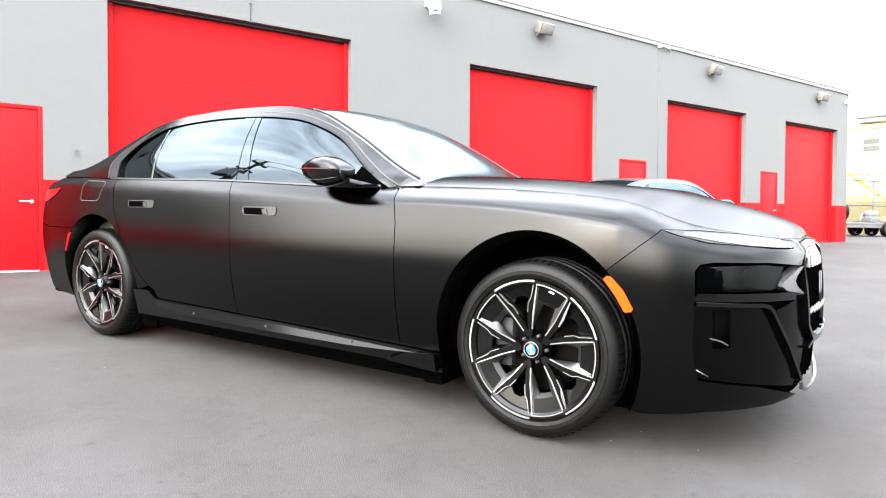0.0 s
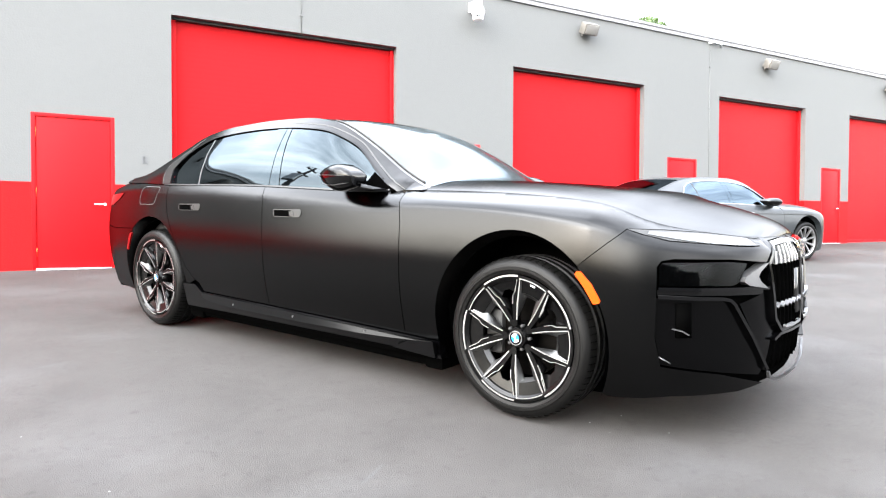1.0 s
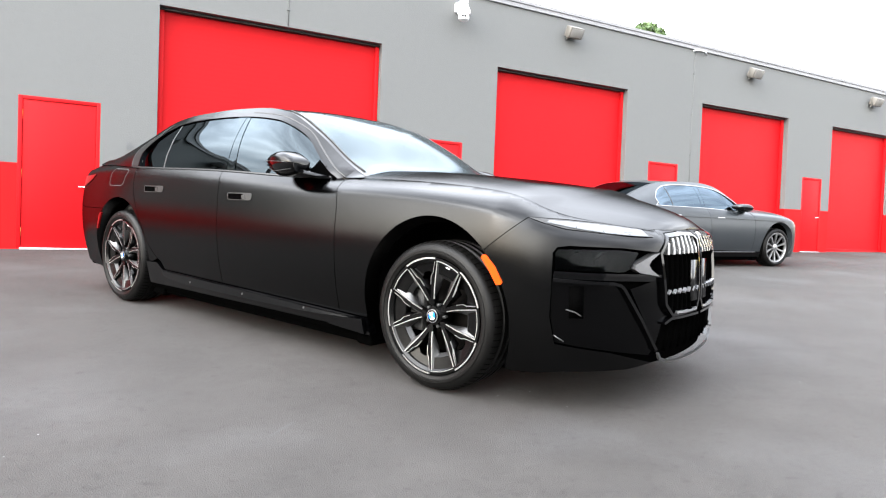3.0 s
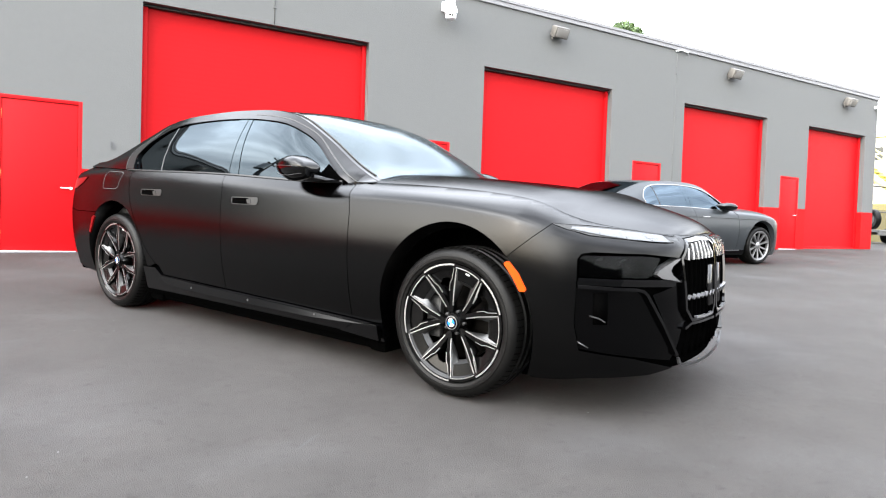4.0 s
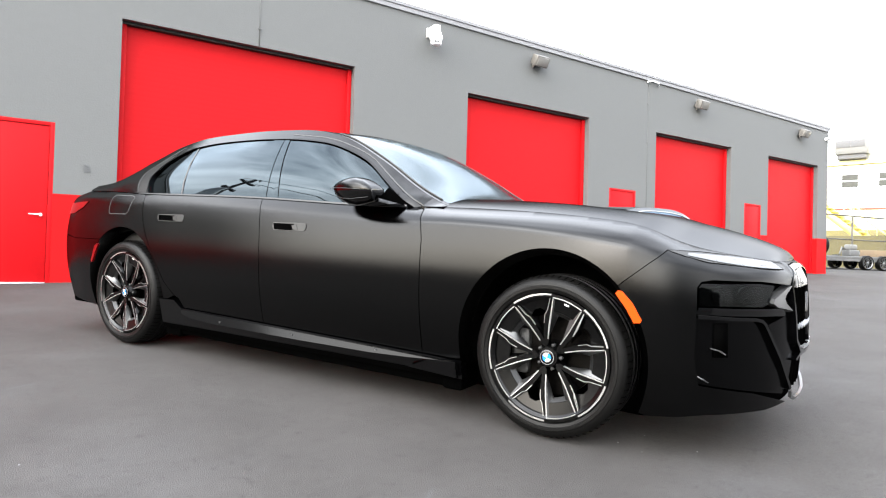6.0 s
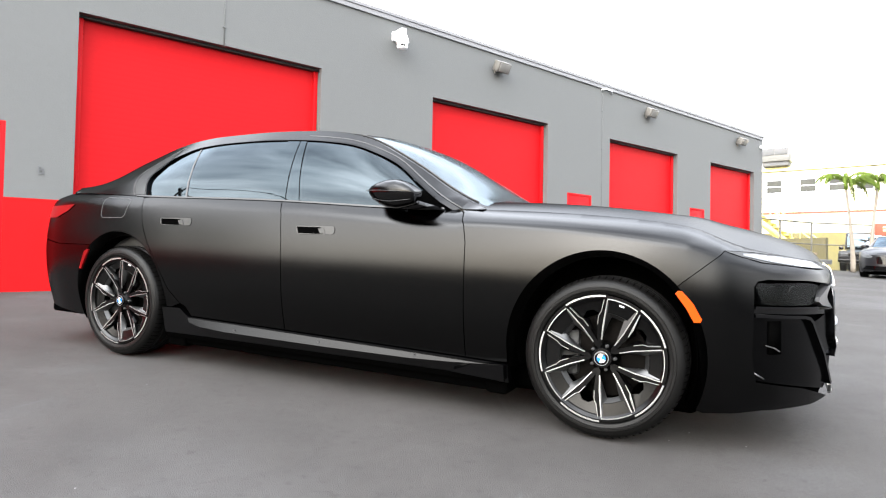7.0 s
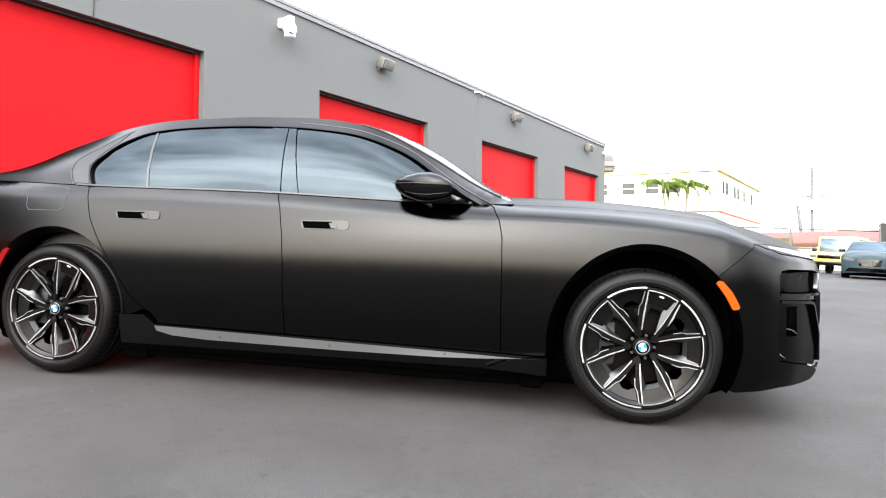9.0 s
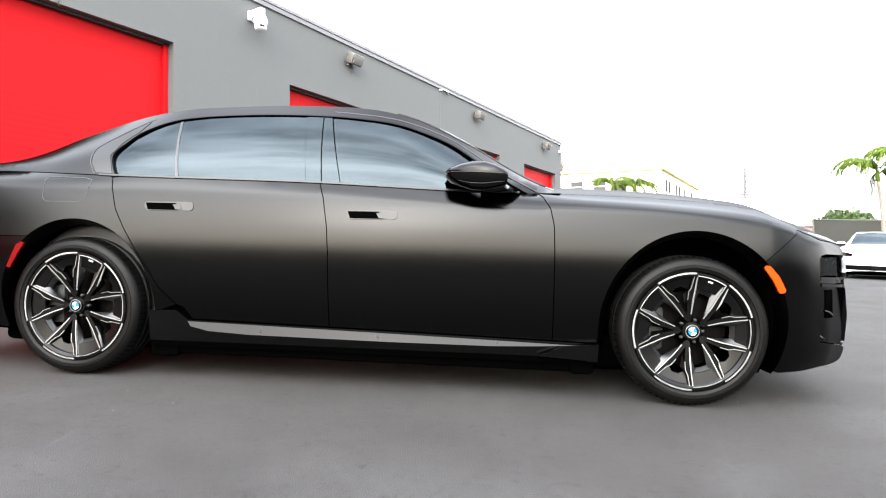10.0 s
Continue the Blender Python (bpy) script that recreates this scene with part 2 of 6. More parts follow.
def asphalt():
    m = material("sealed_asphalt", (0.0333, 0.0313, 0.0297), 0.78, vary=0.34, grain=130, stain=0.35, bump=0.4, bump_scale=220, spec=0.1)
    n, l = m.node_tree.nodes, m.node_tree.links
    p = n["Principled BSDF"]
    co = n.new("ShaderNodeTexCoord")
    # pale scuffs and dusty drying patches
    patch = n.new("ShaderNodeTexNoise")
    patch.inputs["Scale"].default_value, patch.inputs["Detail"].default_value, patch.inputs["Distortion"].default_value = 0.55, 10, 0.5
    l.new(co.outputs["Object"], patch.inputs["Vector"])
    ramp = n.new("ShaderNodeValToRGB")
    ramp.color_ramp.elements[0].position, ramp.color_ramp.elements[1].position = 0.5, 0.72
    ramp.color_ramp.elements[0].color, ramp.color_ramp.elements[1].color = (0, 0, 0, 1), (0.25, 0.25, 0.25, 1)
    l.new(patch.outputs["Fac"], ramp.inputs["Fac"])
    mix = n.new("ShaderNodeMixRGB")
    mix.inputs[2].default_value = (0.082, 0.083, 0.087, 1)
    old = p.inputs["Base Color"].links[0].from_socket
    l.new(ramp.outputs["Color"], mix.inputs["Fac"])
    l.new(old, mix.inputs[1])
    # darker and lighter blotches of sealer
    blot, bmap, bmul = n.new("ShaderNodeTexNoise"), n.new("ShaderNodeMapRange"), n.new("ShaderNodeMixRGB")
    blot.inputs["Scale"].default_value, blot.inputs["Detail"].default_value, blot.inputs["Roughness"].default_value, blot.inputs["Distortion"].default_value = 2.6, 15, 0.78, 0.1
    bmap.inputs["From Min"].default_value, bmap.inputs["From Max"].default_value = 0.32, 0.68
    bmap.inputs["To Min"].default_value, bmap.inputs["To Max"].default_value = 0.83, 1.14
    bmul.blend_type, bmul.inputs["Fac"].default_value = "MULTIPLY", 1.0
    l.new(co.outputs["Object"], blot.inputs["Vector"])
    l.new(blot.outputs["Fac"], bmap.inputs["Value"])
    l.new(mix.outputs["Color"], bmul.inputs[1])
    l.new(bmap.outputs["Result"], bmul.inputs[2])
    # small dark stains
    fleck, fmap, fmul = n.new("ShaderNodeTexNoise"), n.new("ShaderNodeMapRange"), n.new("ShaderNodeMixRGB")
    fleck.inputs["Scale"].default_value, fleck.inputs["Detail"].default_value, fleck.inputs["Roughness"].default_value = 22.0, 6, 0.7
    fmap.inputs["From Min"].default_value, fmap.inputs["From Max"].default_value = 0.3, 0.44
    fmap.inputs["To Min"].default_value, fmap.inputs["To Max"].default_value = 0.68, 1.0
    fmul.blend_type, fmul.inputs["Fac"].default_value = "MULTIPLY", 1.0
    l.new(co.outputs["Object"], fleck.inputs["Vector"])
    l.new(fleck.outputs["Fac"], fmap.inputs["Value"])
    l.new(bmul.outputs["Color"], fmul.inputs[1])
    l.new(fmap.outputs["Result"], fmul.inputs[2])
    mix = fmul
    # scattered pale grit
    vor = n.new("ShaderNodeTexVoronoi")
    vor.inputs["Scale"].default_value = 26.0
    vor.inputs["Randomness"].default_value = 1.0
    l.new(co.outputs["Object"], vor.inputs["Vector"])
    dot = n.new("ShaderNodeMath")
    dot.operation, dot.inputs[1].default_value = "LESS_THAN", 0.09
    l.new(vor.outputs["Distance"], dot.inputs[0])
    pick = n.new("ShaderNodeSeparateColor")
    l.new(vor.outputs["Color"], pick.inputs["Color"])
    few = n.new("ShaderNodeMath")
    few.operation = "GREATER_THAN"
    cluster, lift = n.new("ShaderNodeTexNoise"), n.new("ShaderNodeMath")
    cluster.inputs["Scale"].default_value, cluster.inputs["Detail"].default_value = 0.9, 2
    lift.operation, lift.inputs[1].default_value = "MULTIPLY_ADD", 0.3
    l.new(co.outputs["Object"], cluster.inputs["Vector"])
    l.new(cluster.outputs["Fac"], lift.inputs[0])
    l.new(pick.outputs["Red"], lift.inputs[2])
    few.inputs[1].default_value = 1.13
    l.new(lift.outputs[0], few.inputs[0])
    both = n.new("ShaderNodeMath")
    both.operation = "MULTIPLY"
    l.new(dot.outputs[0], both.inputs[0])
    l.new(few.outputs[0], both.inputs[1])
    mix2 = n.new("ShaderNodeMixRGB")
    mix2.inputs[2].default_value = (0.2, 0.2, 0.21, 1)
    # thin pale drag marks
    wave, wmap, thin, gate, wgate = (n.new("ShaderNode" + k) for k in ("TexWave", "Mapping", "Math", "TexNoise", "MapRange"))
    wmap.inputs["Rotation"].default_value = (0, 0, 0.7)
    wave.inputs["Scale"].default_value, wave.inputs["Distortion"].default_value, wave.inputs["Detail"].default_value, wave.inputs["Detail Scale"].default_value = 0.16, 9.0, 2.0, 0.6
    gate.inputs["Scale"].default_value, gate.inputs["Detail"].default_value = 1.7, 2
    wgate.inputs["From Min"].default_value, wgate.inputs["From Max"].default_value = 0.56, 0.7
    thin.operation, thin.inputs[1].default_value = "GREATER_THAN", 0.99985
    l.new(co.outputs["Object"], wmap.inputs["Vector"])
    l.new(wmap.outputs["Vector"], wave.inputs["Vector"])
    l.new(co.outputs["Object"], gate.inputs["Vector"])
    l.new(wave.outputs["Fac"], thin.inputs[0])
    l.new(gate.outputs["Fac"], wgate.inputs["Value"])
    drag = n.new("ShaderNodeMath")
    drag.operation = "MULTIPLY"
    l.new(thin.outputs[0], drag.inputs[0])
    l.new(wgate.outputs["Result"], drag.inputs[1])
    mix3 = n.new("ShaderNodeMixRGB")
    mix3.inputs[2].default_value = (0.043, 0.043, 0.044, 1)
    l.new(drag.outputs[0], mix3.inputs["Fac"])
    l.new(both.outputs[0], mix2.inputs["Fac"])
    l.new(mix.outputs["Color"], mix3.inputs[1])
    l.new(mix3.outputs["Color"], mix2.inputs[1])
    l.new(mix2.outputs["Color"], p.inputs["Base Color"])
    return m


ASPHALT = asphalt()

PALEYELLOW = material("pale_yellow_fascia", (0.85, 0.8, 0.42), 0.7, vary=0.06, grain=8, stain=0.4)
CREAM = material("cream_stucco", (0.8, 0.74, 0.5), 0.8, vary=0.06, grain=6, stain=0.3)
YELLOW = material("yellow_paint", (0.72, 0.6, 0.14), 0.7, vary=0.1, grain=8, stain=0.4)
OLIVE = material("dull_yellow_lower_wall", (0.15, 0.127, 0.042), 0.8, vary=0.15, grain=5, stain=0.4)
FENCEGREY = material("weathered_fence_steel", (0.06, 0.056, 0.048), 0.6, 0.3, vary=0.2)
WOOD = material("weathered_brown_boards", (0.12, 0.085, 0.05), 0.8, vary=0.25, grain=12, stain=2)
OCHRE = material("ochre_boundary_wall", (0.075, 0.062, 0.02), 0.8, vary=0.2, grain=5, stain=0.5)
REDTRIM = material("red_trim_paint", (0.32, 0.045, 0.02), 0.7, vary=0.1)
BROWNROOF = material("brown_red_roofing", (0.11, 0.033, 0.024), 0.8, vary=0.2, grain=4, stain=0.3)
WINDOWGREY = material("grey_window_glass", (0.06, 0.061, 0.055), 0.6, spec=0.0, vary=0.2, grain=5, stain=0.8)
TRUNK = material("palm_trunk_bark", (0.14, 0.12, 0.095), 0.85, vary=0.3, grain=30, stain=4, bump=0.5, bump_scale=40)
FROND = material("palm_frond_green", (0.055, 0.082, 0.012), 0.65, spec=0.1, vary=0.35, grain=9, stain=2, random_tint=0.5)
HEDGE = material("hedge_leaf_green", (0.042, 0.075, 0.018), 0.6, vary=0.4, grain=9, stain=2)
SCREEN = material("dark_fence_screen", (0.02, 0.02, 0.016), 0.9, vary=0.25, grain=30, stain=0.8)
TIMBER = material("weathered_pole_timber", (0.085, 0.085, 0.087), 0.85, vary=0.2)
GREYPAINT = material("dark_grey_metallic_paint", (0.02, 0.023, 0.026), 0.3, 0.3, vary=0.06, grain=300, stain=1, spec=0.35, coat=0.05)
WHITEPAINT = material("white_car_paint", (0.75, 0.76, 0.77), 0.3, vary=0.03, coat=0.8)
BLACKPAINT = material("black_car_paint", (0.006, 0.006, 0.007), 0.3, vary=0.05, spec=0.25, coat=0.05)
TEALPAINT = material("faded_blue_grey_paint", (0.016, 0.027, 0.031), 0.5, vary=0.1, spec=0.15)
YELLOWPAINT = material("yellow_truck_paint", (0.6, 0.42, 0.06), 0.4, vary=0.1, coat=0.3)

# ---- mesh helpers ----
def part(name, bm, mat, parent=None, label="", smooth=True, sharp=35):
    """Links a bmesh as one mesh object under a thing or a part."""
    if sharp and smooth:
        for e in bm.edges:
            if len(e.link_faces) == 2 and e.calc_face_angle(0) > radians(sharp):
                e.smooth = False
    me = bpy.data.meshes.new(name)
    bm.to_mesh(me)
    bm.free()
    for poly in me.polygons:
        poly.use_smooth = smooth
    mats = mat if isinstance(mat, (list, tuple)) else [mat]
    for m in mats:
        me.materials.append(m)
    ob = new(name, me)
    ob.parent = parent
    return tagged(ob, label=label)


def thing(name, m, label, category, group="", kind=""):
    ob = new(name)
    ob.matrix_world = m
    ob.empty_display_size = 0.2
    return tagged(ob, label=label, category=category, group=group, kind=kind)


def add_box(bm, x0, x1, y0, y1, z0, z1, bevel=0.0, m=None, mi=0):
    made = bmesh.ops.create_cube(bm, size=1.0)
    vs = made["verts"]
    for v in vs:
        v.co = Vector(((x0 + x1) / 2 + v.co.x * (x1 - x0), (y0 + y1) / 2 + v.co.y * (y1 - y0), (z0 + z1) / 2 + v.co.z * (z1 - z0)))
    faces = {f for v in vs for f in v.link_faces}
    for f in faces:
        f.material_index = mi
    if bevel:
        out = bmesh.ops.bevel(bm, geom=list({e for v in vs for e in v.link_edges}), offset=bevel, segments=2, affect="EDGES", profile=0.5)
        vs = list({v for f in out["faces"] for v in f.verts} | {v for v in vs if v.is_valid})
        for f in {f for v in vs for f in v.link_faces}:
            f.material_index = mi
    if m is not None:
        bmesh.ops.transform(bm, matrix=m, verts=vs)
    return bm


def box(x0, x1, y0, y1, z0, z1, bevel=0.0, m=None):
    return add_box(bmesh.new(), x0, x1, y0, y1, z0, z1, bevel, m)


def add_rod(bm, a, b, r0, r1=None, seg=12, caps=True):
    a, b = Vector(a), Vector(b)
    r1 = r0 if r1 is None else r1
    d = b - a
    m = Matrix.Translation((a + b) / 2) @ d.to_track_quat("Z", "Y").to_matrix().to_4x4()
    bmesh.ops.create_cone(bm, cap_ends=caps, segments=seg, radius1=r0, radius2=r1, depth=d.length, matrix=m)
    return bm


def rod(a, b, r0, r1=None, seg=12):
    return add_rod(bmesh.new(), a, b, r0, r1, seg)


def add_turned(bm, profile, seg=64, closed=False, a0=0.0, a1=360.0):
    """Turns (radius, y) points about the y axis; an angle of 0 points up, turning towards +x."""
    full = abs(a1 - a0) >= 359.9
    n = seg if full else seg + 1
    rings = []
    for i in range(n):
        a = radians(a0 + (a1 - a0) * i / seg)
        rings.append([bm.verts.new((r * math.sin(a), y, r * math.cos(a))) for r, y in profile])
    k = len(profile)
    for i in range(seg):
        p, q = rings[i], rings[(i + 1) % n]
        for j in range(k if closed else k - 1):
            bm.faces.new((p[j], p[(j + 1) % k], q[(j + 1) % k], q[j]))
    if closed and not full:
        bm.faces.new(rings[0][::-1])
        bm.faces.new(rings[-1])
    return bm


def turned(profile, seg=64, closed=False, a0=0.0, a1=360.0):
    bm = add_turned(bmesh.new(), profile, seg, closed, a0, a1)
    bmesh.ops.recalc_face_normals(bm, faces=bm.faces[:])
    return bm


def resample(poly, step):
    out = []
    for (ax, ay), (bx, by) in zip(poly, poly[1:] + poly[:1]):
        n = max(1, int(math.hypot(bx - ax, by - ay) / step + 0.5))
        out += [(ax + (bx - ax) * i / n, ay + (by - ay) * i / n) for i in range(n)]
    return out


def inside(poly, x, y):
    p = np.array(poly)
    q = np.roll(p, -1, axis=0)
    hit = np.zeros(np.shape(x), bool)
    for (ax, ay), (bx, by) in zip(p, q):
        if ay != by:
            hit ^= ((ay > y) != (by > y)) & (x < (bx - ax) * (y - ay) / (by - ay) + ax)
    return hit


def shrunk(poly, gap):
    p = np.array(poly)
    area = np.sum(p[:, 0] * np.roll(p[:, 1], -1) - np.roll(p[:, 0], -1) * p[:, 1])
    e = np.roll(p, -1, axis=0) - p
    nrm = np.c_[-e[:, 1], e[:, 0]] * np.sign(area)
    nrm /= np.linalg.norm(nrm, axis=1)[:, None] + 1e-9
    both = nrm + np.roll(nrm, 1, axis=0)
    both /= np.maximum(np.sum(both * nrm, axis=1), 0.35)[:, None]
    return [tuple(v) for v in p + both * gap]


def skin(poly, surface, step=0.03, thick=0.015, gap=0.0, off=0.0, flip=False):
    """A closed shell of the given thickness over a patch of a surface, bounded by a polygon in the surface's own two numbers."""
    from mathutils.geometry import delaunay_2d_cdt
    ring = resample(poly, step)
    if gap:
        ring = shrunk(ring, gap)
    p = np.array(ring)
    (x0, y0), (x1, y1) = p.min(0), p.max(0)
    gx, gy = np.meshgrid(np.arange(x0 + step / 2, x1, step), np.arange(y0 + step / 2, y1, step))
    gx, gy = gx.ravel(), gy.ravel()
    keep = inside(ring, gx, gy)
    gx, gy = gx[keep], gy[keep]
    if len(gx):
        d = np.min((gx[:, None] - p[None, :, 0]) ** 2 + (gy[:, None] - p[None, :, 1]) ** 2, axis=1)
        gx, gy = gx[d > (step * 0.55) ** 2], gy[d > (step * 0.55) ** 2]
    pts = [Vector(v) for v in ring] + [Vector(v) for v in zip(gx, gy)]
    vs, _, tris, *_ = delaunay_2d_cdt(pts, [], [list(range(len(ring)))], 1, 1e-6)
    ab = np.array([tuple(v) for v in vs])
    front, back = surface(ab[:, 0], ab[:, 1], off), surface(ab[:, 0], ab[:, 1], off - thick)
    if flip:
        front, back = front * (1, -1, 1), back * (1, -1, 1)
    bm = bmesh.new()
    f = [bm.verts.new(v) for v in front]
    b = [bm.verts.new(v) for v in back]
    for t in tris:
        bm.faces.new([f[i] for i in t])
        bm.faces.new([b[i] for i in reversed(t)])
    bm.verts.index_update()
    n = len(f)
    for e in [e for e in bm.edges if len(e.link_faces) == 1]:
        i, j = e.verts[0].index, e.verts[1].index
        if i < n and j < n:
            bm.faces.new((f[i], f[j], b[j], b[i]))
    bmesh.ops.recalc_face_normals(bm, faces=bm.faces[:])
    return bm


def tube(points, r, seg=8, closed=False):
    """A round bar along points."""
    bm = bmesh.new()
    pts = [Vector(p) for p in points]
    rings = []
    n = len(pts)
    for i, p in enumerate(pts):
        a, b = pts[(i - 1) % n if closed else max(i - 1, 0)], pts[(i + 1) % n if closed else min(i + 1, n - 1)]
        q = (b - a).to_track_quat("Z", "Y")
        rad = r[i] if isinstance(r, (list, tuple)) else r
        rings.append([bm.verts.new(p + q @ Vector((rad * math.cos(2 * math.pi * k / seg), rad * math.sin(2 * math.pi * k / seg), 0))) for k in range(seg)])
    for i in range(n if closed else n - 1):
        for k in range(seg):
            bm.faces.new((rings[i][k], rings[i][(k + 1) % seg], rings[(i + 1) % n][(k + 1) % seg], rings[(i + 1) % n][k]))
    if not closed:
        bm.faces.new(rings[0][::-1])
        bm.faces.new(rings[-1])
    return bm


def strip(path, surface, width, depth, off=0.0, flip=False):
    """A flat bar that follows a path (in a surface's two numbers) over that surface; its width lies across the path in those numbers."""
    p = np.array(path, float)
    t = np.gradient(p, axis=0)
    t /= np.linalg.norm(t, axis=1)[:, None]
    nrm = np.c_[-t[:, 1], t[:, 0]]
    w = np.broadcast_to(np.asarray(width, float), (len(p),))[:, None]
    a, b = p + nrm * w / 2, p - nrm * w / 2
    rows = [surface(a[:, 0], a[:, 1], off), surface(b[:, 0], b[:, 1], off), surface(b[:, 0], b[:, 1], off - depth), surface(a[:, 0], a[:, 1], off - depth)]
    if flip:
        rows = [r * (1, -1, 1) for r in rows]
    bm = bmesh.new()
    v = [[bm.verts.new(r[i]) for r in rows] for i in range(len(p))]
    for i in range(len(p) - 1):
        for k in range(4):
            bm.faces.new((v[i][k], v[i][(k + 1) % 4], v[i + 1][(k + 1) % 4], v[i + 1][k]))
    bm.faces.new(v[0][::-1])
    bm.faces.new(v[-1])
    bmesh.ops.recalc_face_normals(bm, faces=bm.faces[:])
    return bm

# ---- car body surfaces ----
def spline(knots):
    """A smooth curve through (x, y) knots, straight beyond its ends. It takes and gives numpy arrays."""
    xs, ys = np.array(knots, float).T
    n = len(xs)
    h = np.diff(xs)
    a, b = np.eye(n), np.zeros(n)
    for i in range(1, n - 1):
        a[i, i - 1 : i + 2] = h[i - 1], 2 * (h[i - 1] + h[i]), h[i]
        b[i] = 6 * ((ys[i + 1] - ys[i]) / h[i] - (ys[i] - ys[i - 1]) / h[i - 1])
    m = np.linalg.solve(a, b)

    def curve(x):
        x = np.asarray(x, float)
        c = np.clip(x, xs[0], xs[-1])
        i = np.clip(np.searchsorted(xs, c) - 1, 0, n - 2)
        t, w = (c - xs[i]), (xs[i + 1] - c)
        y = (m[i] * w**3 + m[i + 1] * t**3) / (6 * h[i]) + (ys[i] / h[i] - m[i] * h[i] / 6) * w + (ys[i + 1] / h[i] - m[i + 1] * h[i] / 6) * t
        lo = (ys[1] - ys[0]) / h[0] - h[0] * m[1] / 6
        hi = (ys[-1] - ys[-2]) / h[-1] + h[-1] * m[-2] / 6
        return y + np.where(x < xs[0], (x - xs[0]) * lo, 0) + np.where(x > xs[-1], (x - xs[-1]) * hi, 0)

    return curve


class Shape:
    """The outer surfaces of a saloon's right half: x ahead of the front axle, y to the left, z up from the ground."""

    def __init__(self, plan, low, height, top, roll, rail, centre, nose):
        pts = np.array(plan, float)
        s = np.r_[0, np.cumsum(np.hypot(*np.diff(pts, axis=0).T))]
        fx, fy = spline(np.c_[s, pts[:, 0]]), spline(np.c_[s, pts[:, 1]])
        fine = np.linspace(0, s[-1], 1500)
        x, y = fx(fine), fy(fine)
        arc = np.r_[0, np.cumsum(np.hypot(np.diff(x), np.diff(y)))]
        side = (fine > s[2]) & (fine < s[-3])
        zero = np.interp(0, x[side], arc[side])
        tx, ty = np.gradient(x, arc), np.gradient(y, arc)
        size = np.hypot(tx, ty)
        self.table = arc - zero, x, y, ty / size, -tx / size
        self.first, self.last = -zero, arc[-1] - zero
        self.low, self.height, self.top, self.roll = (spline(k) for k in (low, height, top, roll))
        self.rail_y, self.rail_z = spline([(a, b) for a, b, c in rail]), spline([(a, c) for a, b, c in rail])
        self.centre_x, self.centre_z = spline([(a, b) for a, b, c in centre]), spline([(a, c) for a, b, c in centre])
        self.nose = spline(nose)
        self.dome = spline([(-0.8, 0.056), (0.0, 0.052), (0.23, 0.05), (0.37, 0.058), (0.5, 0.07), (0.71, 0.088), (0.925, 0.078), (1.12, 0.057), (1.355, 0.026), (1.6, 0.006)])      # rise of the bonnet to its middle

    def inset(self, u, z):
        u, z = np.asarray(u, float), np.asarray(z, float)
        h, r = self.height(u), self.roll(u)
        bit = np.clip((z - (h - r)) / r, 0, 1.5)
        e = 1.25 + np.where(u > -2, 0.65 * np.clip((u + 0.95) / 0.4, 0, 1), 1.25 * np.clip((-3.2 - u) / 0.5, 0, 1))      # a crisp shoulder line along the doors
        k = np.clip((u - 0.35) / 0.4, 0, 1)
        return self.low(z) * (1 - k) + self.nose(z) * k + (self.top(u) - self.low(h) * (1 - k) - self.nose(h) * k) * bit**e

    def wall(self, u, z, off=0.0):
        us, x, y, nx, ny = (np.interp(u, self.table[0], c) for c in self.table)
        d = off - self.inset(u, z)
        k = np.clip((np.asarray(u, float) - 0.55) / 0.7, 0, 1)
        reach = k * k * (3 - 2 * k) * (0.04 + 0.012 * np.clip((0.5 - np.asarray(z, float)) / 0.2, 0, 1))      # the blunt nose stands further out at its chin
        return np.stack([x + nx * d + reach, y + ny * d, np.asarray(z, float) + 0 * x], -1)

    def edge(self, u):
        return self.wall(u, self.height(u))

    def side(self, x, z, off=0.0):
        x, z = np.asarray(x, float), np.asarray(z, float)
        e = self.edge(x)
        t = np.clip((z - e[..., 2]) / (self.rail_z(x) - e[..., 2]), -0.1, 1.1)
        y = e[..., 1] + (-self.rail_y(x) - e[..., 1]) * t - 0.034 * np.sin(np.pi * np.clip(t, 0, 1))
        lean = np.hypot(1, 0.5)
        return np.stack([x, y - off / lean, z + off * 0.5 / lean], -1)

    def over(self, x, t, off=0.0):
        """Over the roof: x at the edge rail, t from 0 at the right-hand rail to 1 on the middle line and 2 at the other rail."""
        x, t = np.asarray(x, float), np.asarray(t, float)
        w = 1 - np.abs(1 - t) ** np.where(x > -1.55, 2.8, 2.0)
        y = -self.rail_y(x) * (1 - t)
        return np.stack([x + (self.centre_x(x) - x) * w, y, self.rail_z(x) + (self.centre_z(x) - self.rail_z(x)) * w + off], -1)

    def deck(self, u, t, off=0.0):
        """Over the bonnet or the boot: u at the edge of the wall, t as in over()."""
        u, t = np.asarray(u, float), np.asarray(t, float)
        e = self.edge(u)
        w = np.where(u > -2, 1 - np.abs(1 - t) ** (4.4 - 2.4 * np.clip((u - 0.15) / 0.45, 0, 1)), 1 - (1 - t) ** 2)
        half = np.abs(e[..., 1])
        mid = np.where(u > -2, self.dome(u), 0.075 * np.clip(half / 0.75, 0, 1.2) ** 1.3)
        crest = np.where(u > -2, 0.008 * np.clip(half / 0.75, 0, 1) / (1 + np.exp(-(0.52 * half / 0.75 - half * np.abs(1 - t)) * 24)), 0)
        return np.stack([e[..., 0], e[..., 1] * (1 - t), e[..., 2] + mid * w + crest + off], -1)


